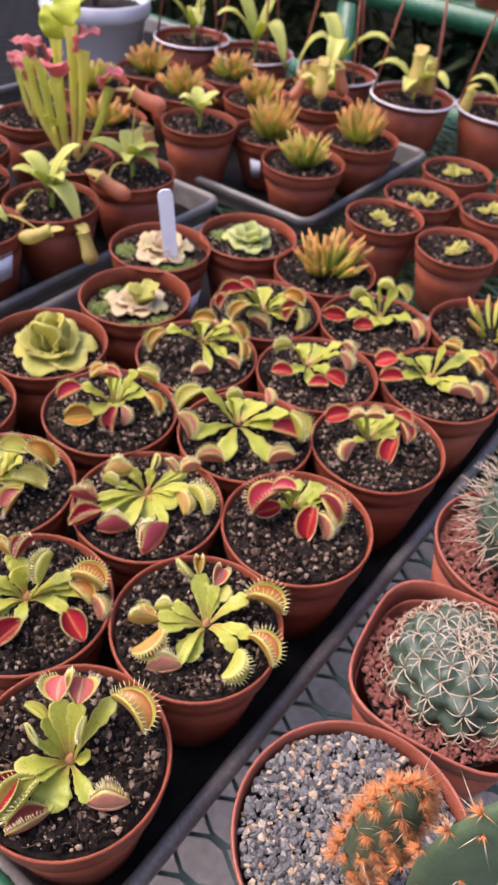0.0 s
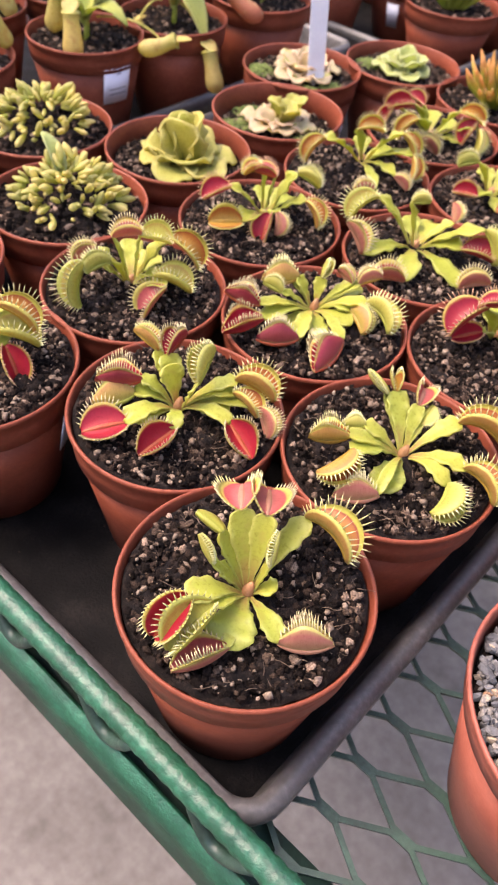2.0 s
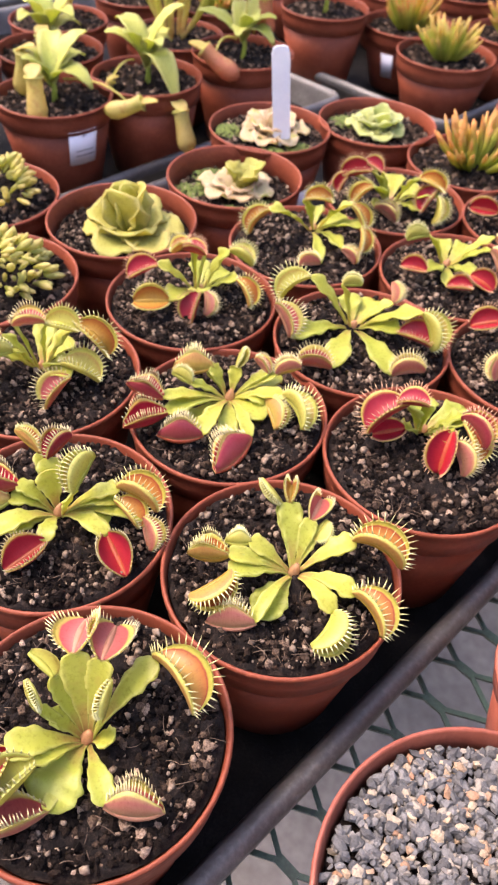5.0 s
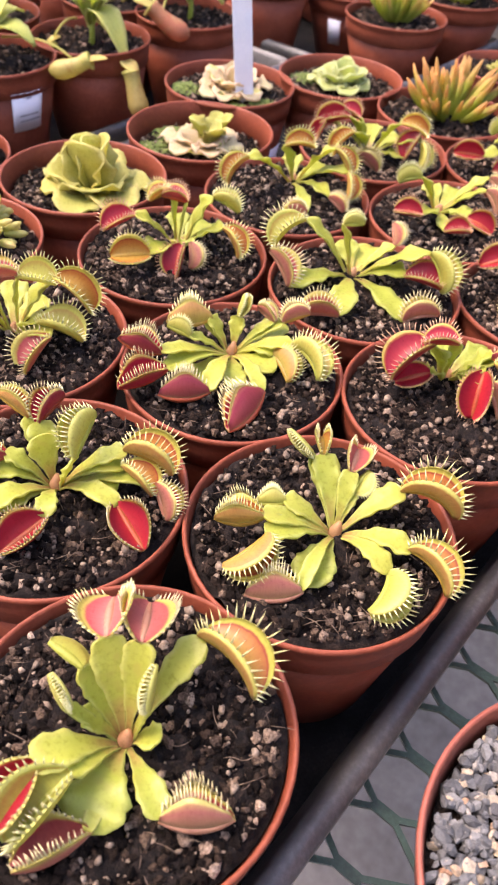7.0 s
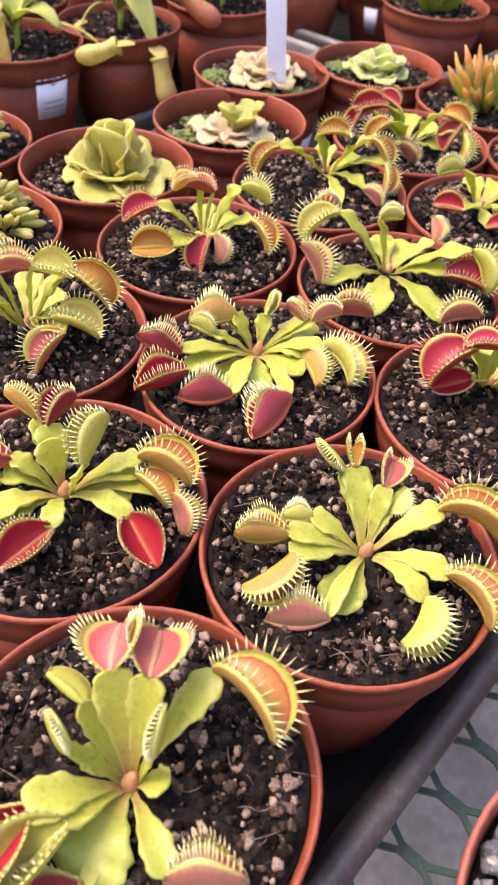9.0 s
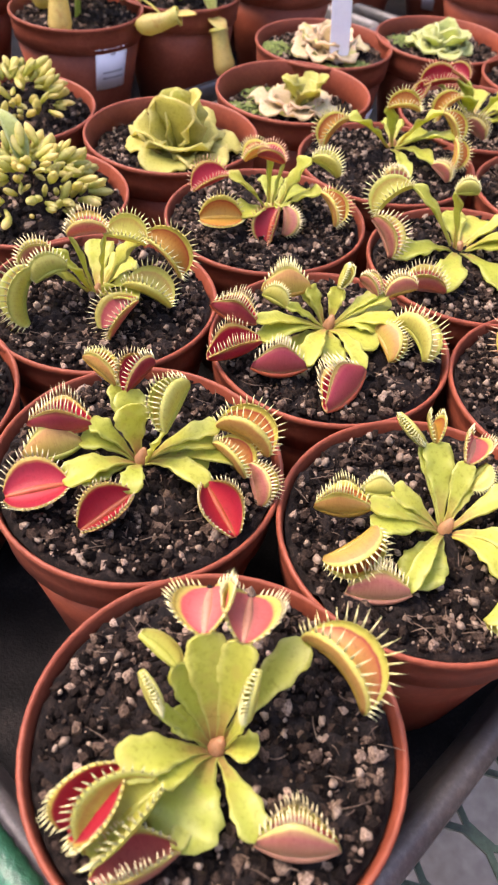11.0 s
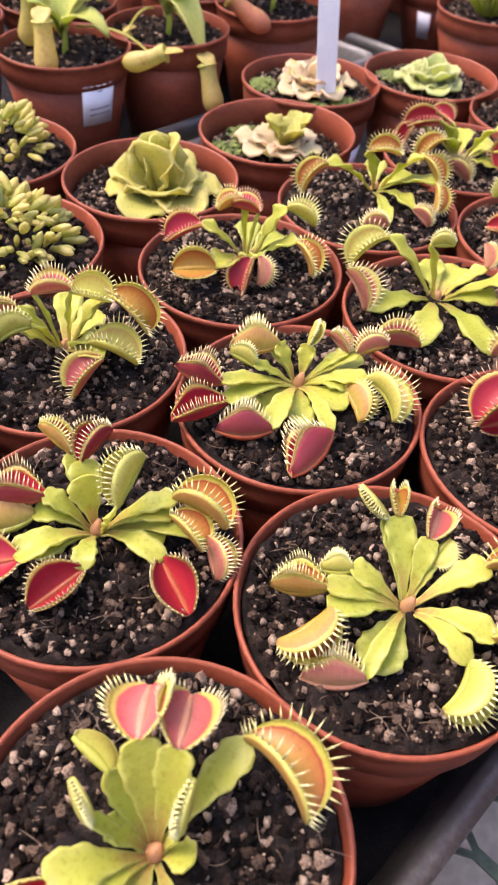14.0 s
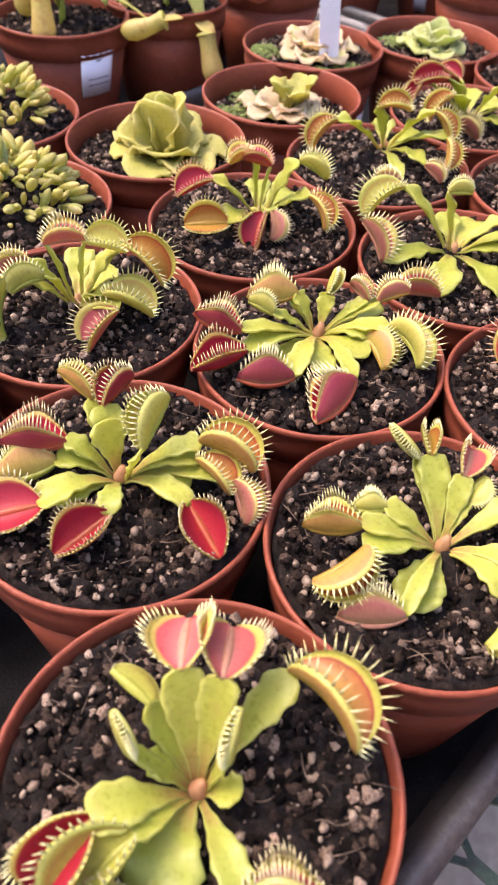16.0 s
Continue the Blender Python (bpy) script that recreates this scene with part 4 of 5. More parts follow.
tray(-0.92, -0.508, 0.12, 0.668, 0.829, "black plastic tray holding pitcher plant pots")
# added sun blocker: keeps direct light off the floor below the mesh
tray(-1.46, -0.945, 0.12, 1.16, 0.829, "black plastic tray added at the far end to shade the floor")
tray(-0.815, -0.404, 0.688, 0.985, 0.829, "black plastic tray with pots of small pitcher plants")

# ---- walls and bed added round the bench to set light and shade ----
for _nm, _bx, _m, _lb in (
        # added dark backdrop that closes bright gaps behind the leaves
        ("wall_north", (-4.2, 3.2, 3.40, 3.46, 0.0, 2.4), DARK_BACKDROP, "dark backdrop added for the shaded distance"),
        # three added walls: they cut low sky and pass soft fill light
        ("wall_south", (-4.2, 3.2, -2.66, -2.60, 0.0, 2.4), FILL_SHEET, "pale sheet added to soften and fill the light"),
        ("wall_east", (3.2, 3.26, -2.66, 3.46, 0.0, 2.4), FILL_SHEET, "pale sheet added to soften and fill the light"),
        ("wall_west", (-4.26, -4.2, -2.66, 3.46, 0.0, 2.4), FILL_SHEET, "pale sheet added to soften and fill the light")):
    bm = bmesh.new()
    box(bm, *_bx)
    tagged(part(_nm, bm, _m, smooth=False), _lb, "wall", kind="structure")
# added soil-coloured slab that darkens the ground under the far bench
bm = bmesh.new()
box(bm, -4.0, 2.8, 1.32, 3.38, 0.004, 0.05, 0.01)
tagged(part("planting_bed", bm, SOIL), "dark slab added for the shaded ground under the far bench", "soil bed", kind="structure")


# ---- other pots in the trays ----
def rosette(thing, at, rings, mat, rng, cup=0.5, thick=0.0012, wave=0.12):
    """Rounded leaves in whorls: each ring is (count, reach, half-width, height of the tip)."""
    at = Vector(at)
    turn = rng.uniform(0, 6)
    for count, reach, half, rise in rings:
        turn += 0.5
        for k in range(count):
            a = turn + 2 * math.pi * k / count + rng.uniform(-0.2, 0.2)
            o = Vector((math.cos(a), math.sin(a), 0))
            ln = reach * rng.uniform(0.85, 1.15)
            tip = at + o * ln + Vector((0, 0, rise * rng.uniform(0.85, 1.15)))
            ctrl = at + o * ln * (0.45 if rise > ln * 0.6 else 0.5) + Vector((0, 0, rise * 0.35 + 0.2 * ln))
            pts = bezier(at, ctrl, tip, 9)
            w = [half * max(0.16, math.sin(math.pi * min(0.975, 0.04 + 0.935 * (i / 9) ** 1.25)) ** 0.55) for i in range(10)]
            b = bmesh.new()
            blade(b, pts, w, fold=cup * rng.uniform(0.6, 1.2), wave=wave, thick=thick, across=8, phase=rng.uniform(0, 6), side0=o.cross(Vector((0, 0, 1))))
            part("leaf", b, mat, thing)


def moss_patch(thing, z, rng, spots, r):
    pts = []
    for cx, cy in spots:
        for _ in range(240):
            a, d = rng.uniform(0, 6.28), r * math.sqrt(rng.random())
            x, y = cx + d * math.cos(a), cy + d * math.sin(a)
            if math.hypot(x, y) < 0.040:
                pts.append((x, y, z + 0.001 + 0.003 * (1 - d / r), rng.uniform(0.0007, 0.0016)))
    tagged(part("moss", lumps("moss", pts, MOSS, 77, 1.0, True), None, thing, "bright green moss"), kind="stuff")


RNG = random.Random(4)
thing, zs = potted("potted_butterwort", -0.376, 0.2910, "cupped yellow-green butterwort in a terracotta-coloured pot", "potted plant", "butterworts", soil_drop=0.012, seed=3, turn=20, soil_r=0.965)
rosette(thing, (0.002, 0.004, zs), [(6, 0.031, 0.0145, 0.003), (4, 0.023, 0.0175, 0.013), (3, 0.011, 0.0165, 0.031), (1, 0.004, 0.010, 0.029)], BUTTERWORT, RNG, cup=0.22, wave=0.16)
thing, zs = potted("potted_butterwort", -0.374, 0.3830, "pale pinkish butterwort among moss in a terracotta-coloured pot", "potted plant", "butterworts", soil_drop=0.015, seed=1, turn=70, soil_r=0.955)
rosette(thing, (-0.002, 0.003, zs), [(6, 0.024, 0.010, 0.006), (4, 0.015, 0.009, 0.011)], BUTTERWORT_PALE, RNG, cup=0.25, wave=0.3)
rosette(thing, (0.002, 0.006, zs + 0.004), [(5, 0.015, 0.0075, 0.017)], BUTTERWORT, RNG, cup=0.3, wave=0.3)
moss_patch(thing, zs, RNG, [(-0.02, -0.02), (0.02, -0.022), (-0.028, 0.004), (0.028, 0.0)], 0.013)
thing, zs = potted("potted_butterwort", -0.4138, 0.4569, "flat pale cream butterwort in a terracotta-coloured pot", "potted plant", "butterworts", soil_drop=0.009, seed=2, turn=110, soil_r=0.975)
rosette(thing, (0.001, 0.002, zs), [(8, 0.027, 0.0105, 0.006), (6, 0.019, 0.010, 0.013), (4, 0.009, 0.007, 0.020)], BUTTERWORT_PALE, RNG, cup=0.25, wave=0.28)
moss_patch(thing, zs, RNG, [(0.03, 0.0), (0.022, -0.02), (-0.025, -0.018)], 0.012)
TAG_AT = (-0.4138 + SLIDE[0], 0.4569 + SLIDE[1], TRAY_Z + zs)
thing, zs = potted("potted_butterwort", -0.3707, 0.5300, "compact pale green butterwort in a terracotta-coloured pot", "potted plant", "butterworts", soil_drop=0.010, seed=0, turn=150, soil_r=0.97)
rosette(thing, (0.001, 0.0, zs), [(7, 0.024, 0.0105, 0.006), (5, 0.017, 0.0105, 0.014), (3, 0.007, 0.0085, 0.020)], BUTTERWORT_GREEN, RNG, cup=0.3, wave=0.2)
moss_patch(thing, zs, RNG, [(-0.026, -0.006), (-0.02, 0.02)], 0.012)

# white plant label pushed into the cream butterwort's soil
bm = bmesh.new()
_w, _l = 0.0062, 0.073
_pts = [(-_w, _l * 0.93), (-_w * 0.8, _l * 0.985), (-_w * 0.4, _l), (_w * 0.4, _l), (_w * 0.8, _l * 0.985), (_w, _l * 0.93), (_w, 0.008), (0.0, -0.006), (-_w, 0.008)]
_f = [bm.verts.new((x, -0.0005, z)) for x, z in _pts]
_g = [bm.verts.new((x, 0.0005, z)) for x, z in _pts]
bm.faces.new(_f)
bm.faces.new(_g[::-1])
for k in range(len(_pts)):
    bm.faces.new((_f[k], _g[k], _g[(k + 1) % len(_pts)], _f[(k + 1) % len(_pts)]))
tag = tagged(part("plant_label", bm, LABEL, at=Matrix.Translation((TAG_AT[0] + 0.018, TAG_AT[1] - 0.005, TAG_AT[2])) @ pose(0, 0, 0, 6, -6, 50), smooth=False), "white plastic plant label stuck in the soil", "plant label")


def bead_plant(x, y, seed, label, tall=0.022):
    thing, zs = potted("potted_bead_leaf_plant", x, y, label, "potted plant", "bead-leaved plants", seed=seed, turn=seed * 50, grit=False, soil_drop=0.006)
    rng = random.Random(seed)
    for n in range(150):
        a, d = rng.uniform(0, 6.28), 0.026 * math.sqrt(rng.random())
        h = tall * (1 - (d / 0.03) ** 2) * rng.uniform(0.55, 1.05) + 0.003
        o = Vector((math.cos(a), math.sin(a), 0))
        p = Vector((0, 0.002, zs)) + o * d + Vector((0, 0, h))
        ln = rng.uniform(0.006, 0.0115)
        q = p + (o * rng.uniform(0.3, 0.9) + Vector((rng.uniform(-0.3, 0.3), rng.uniform(-0.3, 0.3), rng.uniform(-0.2, 0.8)))).normalized() * ln
        b = bmesh.new()
        uvl = b.loops.layers.uv.verify()
        tube(b, [p.lerp(q, t) for t in (0, 0.15, 0.4, 0.65, 0.88, 1.0)], [ln * k for k in (0.08, 0.13, 0.19, 0.20, 0.13, 0.03)], 8, flat=0.8)
        for f in b.faces:
            for lp in f.loops:
                lp[uvl].uv = (rng.random() * 0.15 + (lp.vert.co - p).length / ln * 0.7, 0.3)
        part("leaf", b, BEAD, thing)
    if seed == 12:
        b = bmesh.new()
        blade(b, bezier((-0.006, 0.004, zs + 0.012), (-0.012, 0.006, zs + 0.030), (-0.022, 0.004, zs + 0.034), 8), [0.001, 0.0024, 0.0038, 0.0044, 0.0046, 0.0044, 0.0036, 0.0026, 0.001], fold=0.3)
        part("leaf", b, BUTTERWORT_GREEN, thing)
    return thing


bead_plant(-0.4525, 0.2450, 11, "dense clump of yellow-green bead leaves in a plastic pot")
bead_plant(-0.3700, 0.2000, 12, "bead-leaved clump with one long leaf in a plastic pot", 0.022)
for _n, (_x, _y) in enumerate(((-0.3770, 0.1100), (-0.4540, 0.1560))):
    bead_plant(_x, _y, 13 + _n, "low clump of bead leaves in a plastic pot", 0.012)


def finger_plant(x, y, seed, label, group, mat, tall=0.038, count=58, r=0.020, pot=None, z=TRAY_Z, foot=(0, 0)):
    """A tuft of slender upright hollow leaves."""
    thing, zs = potted("potted_small_pitcher_plant", x, y, label, "potted plant", group, pot=pot, z=z, seed=seed, turn=seed * 41, grit=False, soil_drop=0.007)
    rng = random.Random(100 + seed)
    for n in range(count):
        a, d = rng.uniform(0, 6.28), r * math.sqrt(rng.random())
        o = Vector((math.cos(a), math.sin(a), 0))
        p = Vector((foot[0], foot[1], zs)) + o * d * 0.5
        h = tall * rng.uniform(0.6, 1.05) * (1 - 0.35 * d / r)
        q = p + o * (d * 1.1 + 0.004) + Vector((rng.uniform(-0.004, 0.004), rng.uniform(-0.004, 0.004), h))
        c = p + o * d * 0.75 + Vector((0, 0, h * 0.45))
        b = bmesh.new()
        uvl = b.loops.layers.uv.verify()
        k = rng.uniform(0.8, 1.2)
        k *= 0.95
        tube(b, bezier(p, c, q, 6), [0.0010 * k, 0.0013 * k, 0.0018 * k, 0.0022 * k, 0.0024 * k, 0.0018 * k, 0.0005], 7)
        for f in b.faces:
            for lp in f.loops:
                lp[uvl].uv = (max(0.0, min(1.0, (lp.vert.co.z - zs) / h)) * 0.85, 0.2)
        part("leaf", b, mat, thing)
    return thing


finger_plant(-0.2854, 0.5294, 1, "tuft of green and orange finger-like leaves in a pot", "small pitcher plants", FINGER, 0.044, 70, foot=(0, 0.006))
finger_plant(-0.1390, 0.5430, 2, "small orange-green pitcher plant in a terracotta-coloured pot", "small pitcher plants", FINGER, 0.034, 30, foot=(0.008, 0.008))
POTP = pot_meshes(0.0480, 0.062, POT)
for _n, (_x, _y, _m, _t) in enumerate(((-0.4330, 0.7080, FINGER_GREEN, 0.040), (-0.4260, 0.8160, FINGER, 0.046), (-0.5050, 0.7480, FINGER, 0.048), (-0.6680, 0.7750, FINGER, 0.036), (-0.5850, 0.8300, FINGER, 0.036), (-0.6600, 0.6350, FINGER, 0.030), (-0.7600, 0.7100, FINGER_GREEN, 0.034), (-0.7500, 0.8050, FINGER, 0.04), (-0.6650, 0.8750, FINGER, 0.036), (-0.5600, 0.9200, FINGER_GREEN, 0.036))):
    finger_plant(_x * 1.05, _y * 1.05, 3 + _n, "bushy small pitcher plant tinged orange in a plastic pot", "small pitcher plants", _m, _t * 1.2, 64, r=0.018, pot=(POTP, 0.062))


# ---- tropical pitcher plants ----
def pitcher(bm, top, down, size):
    """A hanging cup: it swells low down, narrows, and flares into a rolled mouth with a lid."""
    uvl = bm.loops.layers.uv.verify()
    n0 = len(bm.faces)
    top, down = Vector(top), Vector(down).normalized()
    side = down.cross(Vector((0, 0, 1)))
    side = side.normalized() if side.length > 0.05 else Vector((1, 0, 0))
    pts = [top + down * size * t + Vector((0, 0, size * 0.35 * (t - 0.35) ** 2)) for t in (0, 0.02, 0.08, 0.25, 0.45, 0.65, 0.82, 0.95, 1.0)]
    tube(bm, pts, [size * k for k in (0.12, 0.175, 0.165, 0.165, 0.19, 0.215, 0.19, 0.11, 0.03)], 12)
    bm.faces.ensure_lookup_table()
    for f in bm.faces[n0:]:
        for lp in f.loops:
            lp[uvl].uv = (min(1.0, (lp.vert.co - top).length / size), 0.3)


def nepenthes(x, y, seed, label, leaves, pitchers, pot=None, z=TRAY_Z, group="tropical pitcher plants"):
    """leaves: (bearing, length, rise, droop); pitchers: (bearing, reach, height, size, red?, tilt down)."""
    thing, zs = potted("potted_tropical_pitcher_plant", x, y, label, "potted plant", group, pot=pot, z=z, seed=seed, turn=seed * 61, grit=False, soil_drop=0.008)
    rng = random.Random(300 + seed)
    stem = bmesh.new()
    tube(stem, [(0, 0, zs - 0.004), (0.001, 0.001, zs + 0.012), (0, 0.002, zs + 0.024)], [0.0022, 0.002, 0.0014], 7)
    part("stem", stem, NEPENTHES, thing)
    young = [(rng.uniform(0, 360), rng.uniform(0.03, 0.045), rng.uniform(0.018, 0.032), rng.uniform(0.0, 0.02)) for _ in range(3)] if pot is None else []
    for n, (az, ln, rise, droop) in enumerate(leaves + young):
        ln = ln * (0.70 if pot is None else 1.0)
        a = radians(az)
        o = Vector((math.cos(a), math.sin(a), 0))
        p = Vector((0, 0, zs + 0.010 + 0.012 * rng.random()))
        pts = bezier(p, p + o * ln * 0.5 + Vector((0, 0, rise * (1.6 if pot else 1.0))), p + o * ln + Vector((0, 0, rise - droop)), 12)
        w = [0.0122 * (ln / 0.06) ** 0.5 * max(0.10, math.sin(math.pi * min(0.98, 0.03 + 0.95 * (i / 12) ** 0.85)) ** 0.75) for i in range(13)]
        b = bmesh.new()
        blade(b, pts, w, fold=0.28, wave=0.06, thick=0.0009, across=6, phase=rng.uniform(0, 6))
        part("leaf", b, NEPENTHES, thing)
    for az, reach, hgt, size, red, tilt, daz in pitchers:
        a = radians(az)
        o = Vector((math.cos(a), math.sin(a), 0))
        top = Vector((0, 0, zs)) + o * reach + Vector((0, 0, hgt))
        b = bmesh.new()
        w = radians(daz)
        down = Vector((math.cos(w), math.sin(w), 0)) * math.cos(radians(tilt)) - Vector((0, 0, math.sin(radians(tilt))))
        pitcher(b, top, down, size)
        cup = part("pitcher", b, PITCHER_RED if red else PITCHER, thing)
        b = bmesh.new()
        lathe(b, [(size * 0.168 + size * 0.03 * math.cos(t), size * 0.03 * math.sin(t)) for t in (k * math.pi / 4 for k in range(8))], 16, True)
        q = (-down).to_track_quat("Z", "Y").to_matrix().to_4x4()
        q.translation = top
        b.transform(q)
        part("lip", b, PITCHER, cup)
        b = bmesh.new()
        away = Vector((-down.x, -down.y, 0.0)) - o * 0.3
        away = away.normalized() if away.length > 0.05 else o
        blade(b, bezier(top - away * size * 0.17, top - down * size * 0.20, top - down * size * 0.16 + away * size * 0.24, 8), [size * k for k in (0.03, 0.10, 0.15, 0.17, 0.175, 0.16, 0.13, 0.09, 0.03)], fold=0.1, thick=0.0007)
        part("lid", b, PITCHER, cup)
        b = bmesh.new()
        s = Vector((0, 0, zs + 0.02)) + o * 0.01
        tube(b, bezier(s, s.lerp(top, 0.6) + Vector((0, 0, 0.012)), top + down * size * 0.3, 8), 0.0008, 6)
        part("tendril", b, PITCHER, thing)
    return thing


nepenthes(-0.5565, 0.3660, 1, "tropical pitcher plant with hanging cups in a labelled pot", [(20, 0.052, 0.022, 0.020), (140, 0.05, 0.03, 0.01), (80, 0.045, 0.03, 0.0), (200, 0.045, 0.03, 0.01), (-100, 0.03, 0.016, 0.0)], [(-56, 0.030, 0.030, 0.036, False, 80, -40), (30, 0.072, 0.012, 0.031, False, 22, 222), (-150, 0.02, 0.034, 0.036, False, 80, -150)])
nepenthes(-0.5450, 0.4480, 2, "green tropical pitcher plant with broad leaves in a pot", [(-5, 0.060, 0.026, 0.046), (110, 0.05, 0.03, 0.01), (60, 0.045, 0.036, 0.0), (-130, 0.045, 0.026, 0.004), (180, 0.05, 0.03, 0.01)], [(-8, 0.050, -0.004, 0.036, False, 70, -8), (-110, 0.03, 0.006, 0.02, False, 60, -110)])
nepenthes(-0.5390, 0.5510, 3, "tropical pitcher plant with a red hanging cup in a pot", [(-150, 0.060, 0.022, 0.004), (30, 0.040, 0.024, 0.004), (100, 0.04, 0.03, 0.0), (-60, 0.03, 0.014, 0.010)], [(-80, 0.056, 0.022, 0.038, True, 35, 30), (75, 0.020, 0.048, 0.036, True, 84, 60), (128, 0.012, 0.082, 0.038, True, 25, 40)])
nepenthes(-0.5750, 0.2600, 4, "tropical pitcher plant in a terracotta-coloured plastic pot", [(140, 0.05, 0.03, 0.01), (60, 0.045, 0.03, 0.01), (-140, 0.05, 0.03, 0.02)], [(80, 0.035, 0.03, 0.03, False, 70, 80)])
nepenthes(-0.6560, 0.3300, 5, "tropical pitcher plant crowded with green leaves in a pot", [(20, 0.05, 0.03, 0.01), (90, 0.05, 0.03, 0.0), (-40, 0.045, 0.03, 0.01), (160, 0.05, 0.03, 0.01)], [(-60, 0.03, 0.03, 0.036, False, 78, -60), (20, 0.03, 0.03, 0.032, False, 70, 20)])
nepenthes(-0.6400, 0.4200, 6, "tropical pitcher plant crowded with green leaves in a pot", [(0, 0.055, 0.03, 0.01), (70, 0.05, 0.03, 0.0), (-70, 0.05, 0.03, 0.01), (160, 0.05, 0.03, 0.01)], [(-40, 0.035, 0.028, 0.034, False, 75, -40)])
nepenthes(-0.5840, 0.7120, 7, "small green rosette in a terracotta-coloured plastic pot", [(-20, 0.035, 0.016, 0.0), (60, 0.035, 0.018, 0.0), (140, 0.035, 0.018, 0.0), (-120, 0.033, 0.016, 0.0), (200, 0.03, 0.02, 0.0)], [])
nepenthes(-0.5300, 0.8900, 15, "pale upright pitchers of a young plant in a pot", [(-40, 0.04, 0.03, 0.0), (80, 0.04, 0.03, 0.0)], [(-60, 0.02, 0.055, 0.045, False, 80, -60), (20, 0.02, 0.05, 0.04, True, 75, 20), (-120, 0.025, 0.035, 0.035, True, 60, -120)])

def price_label(x, y, az0, az1, h0, h1, bars, r=0.045, h=0.0755, z=TRAY_Z):
    """A paper label that follows the pot's side, with bars for its print."""
    if h == 0.0755:
        x, y = x + SLIDE[0], y + SLIDE[1]

    def rad(zz):
        return r * 0.68 + (r - 0.0032 - r * 0.68) * zz / (h - 0.016)
    bm = bmesh.new()
    n = 8
    for k in range(n):
        t0, t1 = (radians(az0 + (az1 - az0) * i / n) for i in (k, k + 1))
        bm.faces.new([bm.verts.new(((rad(q) + 0.0006) * math.cos(t), (rad(q) + 0.0006) * math.sin(t), q)) for t, q in ((t0, h0), (t1, h0), (t1, h1), (t0, h1))])
    bmesh.ops.remove_doubles(bm, verts=bm.verts, dist=1e-5)
    bmesh.ops.solidify(bm, geom=bm.faces[:], thickness=-0.0003)
    ob = tagged(part("price_label", bm, LABEL, at=Matrix.Translation((x, y, z))), "white paper label stuck on a plant pot", "label")
    for q, k0, k1 in bars:
        bm = bmesh.new()
        for k in range(6):
            t0, t1 = (radians(az0 + (az1 - az0) * (k0 + (k1 - k0) * i / 6)) for i in (k, k + 1))
            bm.faces.new([bm.verts.new(((rad(w) + 0.0014) * math.cos(t), (rad(w) + 0.0014) * math.sin(t), w)) for t, w in ((t0, q), (t1, q), (t1, q + 0.0011), (t0, q + 0.0011))])
        part("print_bar", bm, INK, ob)
    return ob


price_label(-0.5565, 0.3660, -22, 11, 0.035, 0.0625, ((0.042, 0.2, 0.9), (0.046, 0.2, 0.85), (0.058, 0.42, 0.58)))
price_label(-0.2920, 0.0885, 22, 52, 0.034, 0.060, ())
price_label(-0.3740, 0.3830, -118, -88, 0.014, 0.040, ((0.020, 0.2, 0.8), (0.025, 0.2, 0.8), (0.030, 0.2, 0.8)))
price_label(-0.4138, 0.4569, -6, 24, 0.012, 0.040, ())
price_label(-0.5303, 0.7854, -88, -70, 0.018, 0.042, (), r=0.048, h=0.062)


# ---- trumpet pitcher ----
def trumpet_plant(x, y, seed, tubes, label):
    """tubes: (bearing, lean, height, mouth radius, hood: r or g)."""
    thing, zs = potted("potted_trumpet_pitcher", x, y, label, "potted plant", "trumpet pitchers", seed=seed, turn=seed * 30, grit=False)
    rng = random.Random(seed)
    for az, lean, h, mr, hood in tubes:
        a = radians(az)
        o = Vector((math.cos(a), math.sin(a), 0))
        p = Vector((0, 0, zs)) + o * 0.006
        q = p + o * lean + Vector((0, 0, h))
        b = bmesh.new()
        uvl = b.loops.layers.uv.verify()
        pts = bezier(p, p + o * lean * 0.75 + Vector((0, 0, h * 0.4)), q, 10)
        tube(b, pts, [0.0018 + (mr * 0.66 - 0.0018) * (i / 10) ** 1.2 for i in range(10)] + [mr * 0.82], 12, cap=False)
        for f in b.faces:
            for lp in f.loops:
                lp[uvl].uv = ((lp.vert.co.z - zs) / h * 0.9, 0.3)
        tubeob = part("trumpet", b, TRUMPET, thing)
        b = bmesh.new()
        base = q - o * mr * 0.6
        hp = bezier(base, base + Vector((0, 0, mr * 2.4)) - o * mr * 0.3, base + o * mr * 2.6 + Vector((0, 0, mr * (3.2 if hood == "g" else 2.0))), 20)
        blade(b, hp, [mr * (0.5 + 1.5 * math.sin(math.pi * min(0.97, (i / 20) ** 0.8)) ** 0.7) for i in range(21)], fold=0.2, wave=0.16, freq=0.8, thick=0.0008, across=10, phase=rng.uniform(0, 6), side0=o.cross(Vector((0, 0, 1))))
        part("hood", b, HOOD_LIME if hood == "g" else HOOD_RED, tubeob)
    return thing


trumpet_plant(-0.6080, 0.5310, 5, [(-60, 0.020, 0.090, 0.0070, "r"), (150, 0.022, 0.112, 0.0075, "g"), (-150, 0.030, 0.098, 0.0065, "r"), (-120, 0.016, 0.100, 0.0080, "r"), (100, 0.010, 0.128, 0.0085, "g"), (40, 0.014, 0.108, 0.0085, "r"), (30, 0.038, 0.078, 0.0075, "r"), (-170, 0.040, 0.072, 0.0080, "r"), (-100, 0.012, 0.040, 0.0035, "g")], "trumpet pitcher plant with ruffled red hoods in a pot")
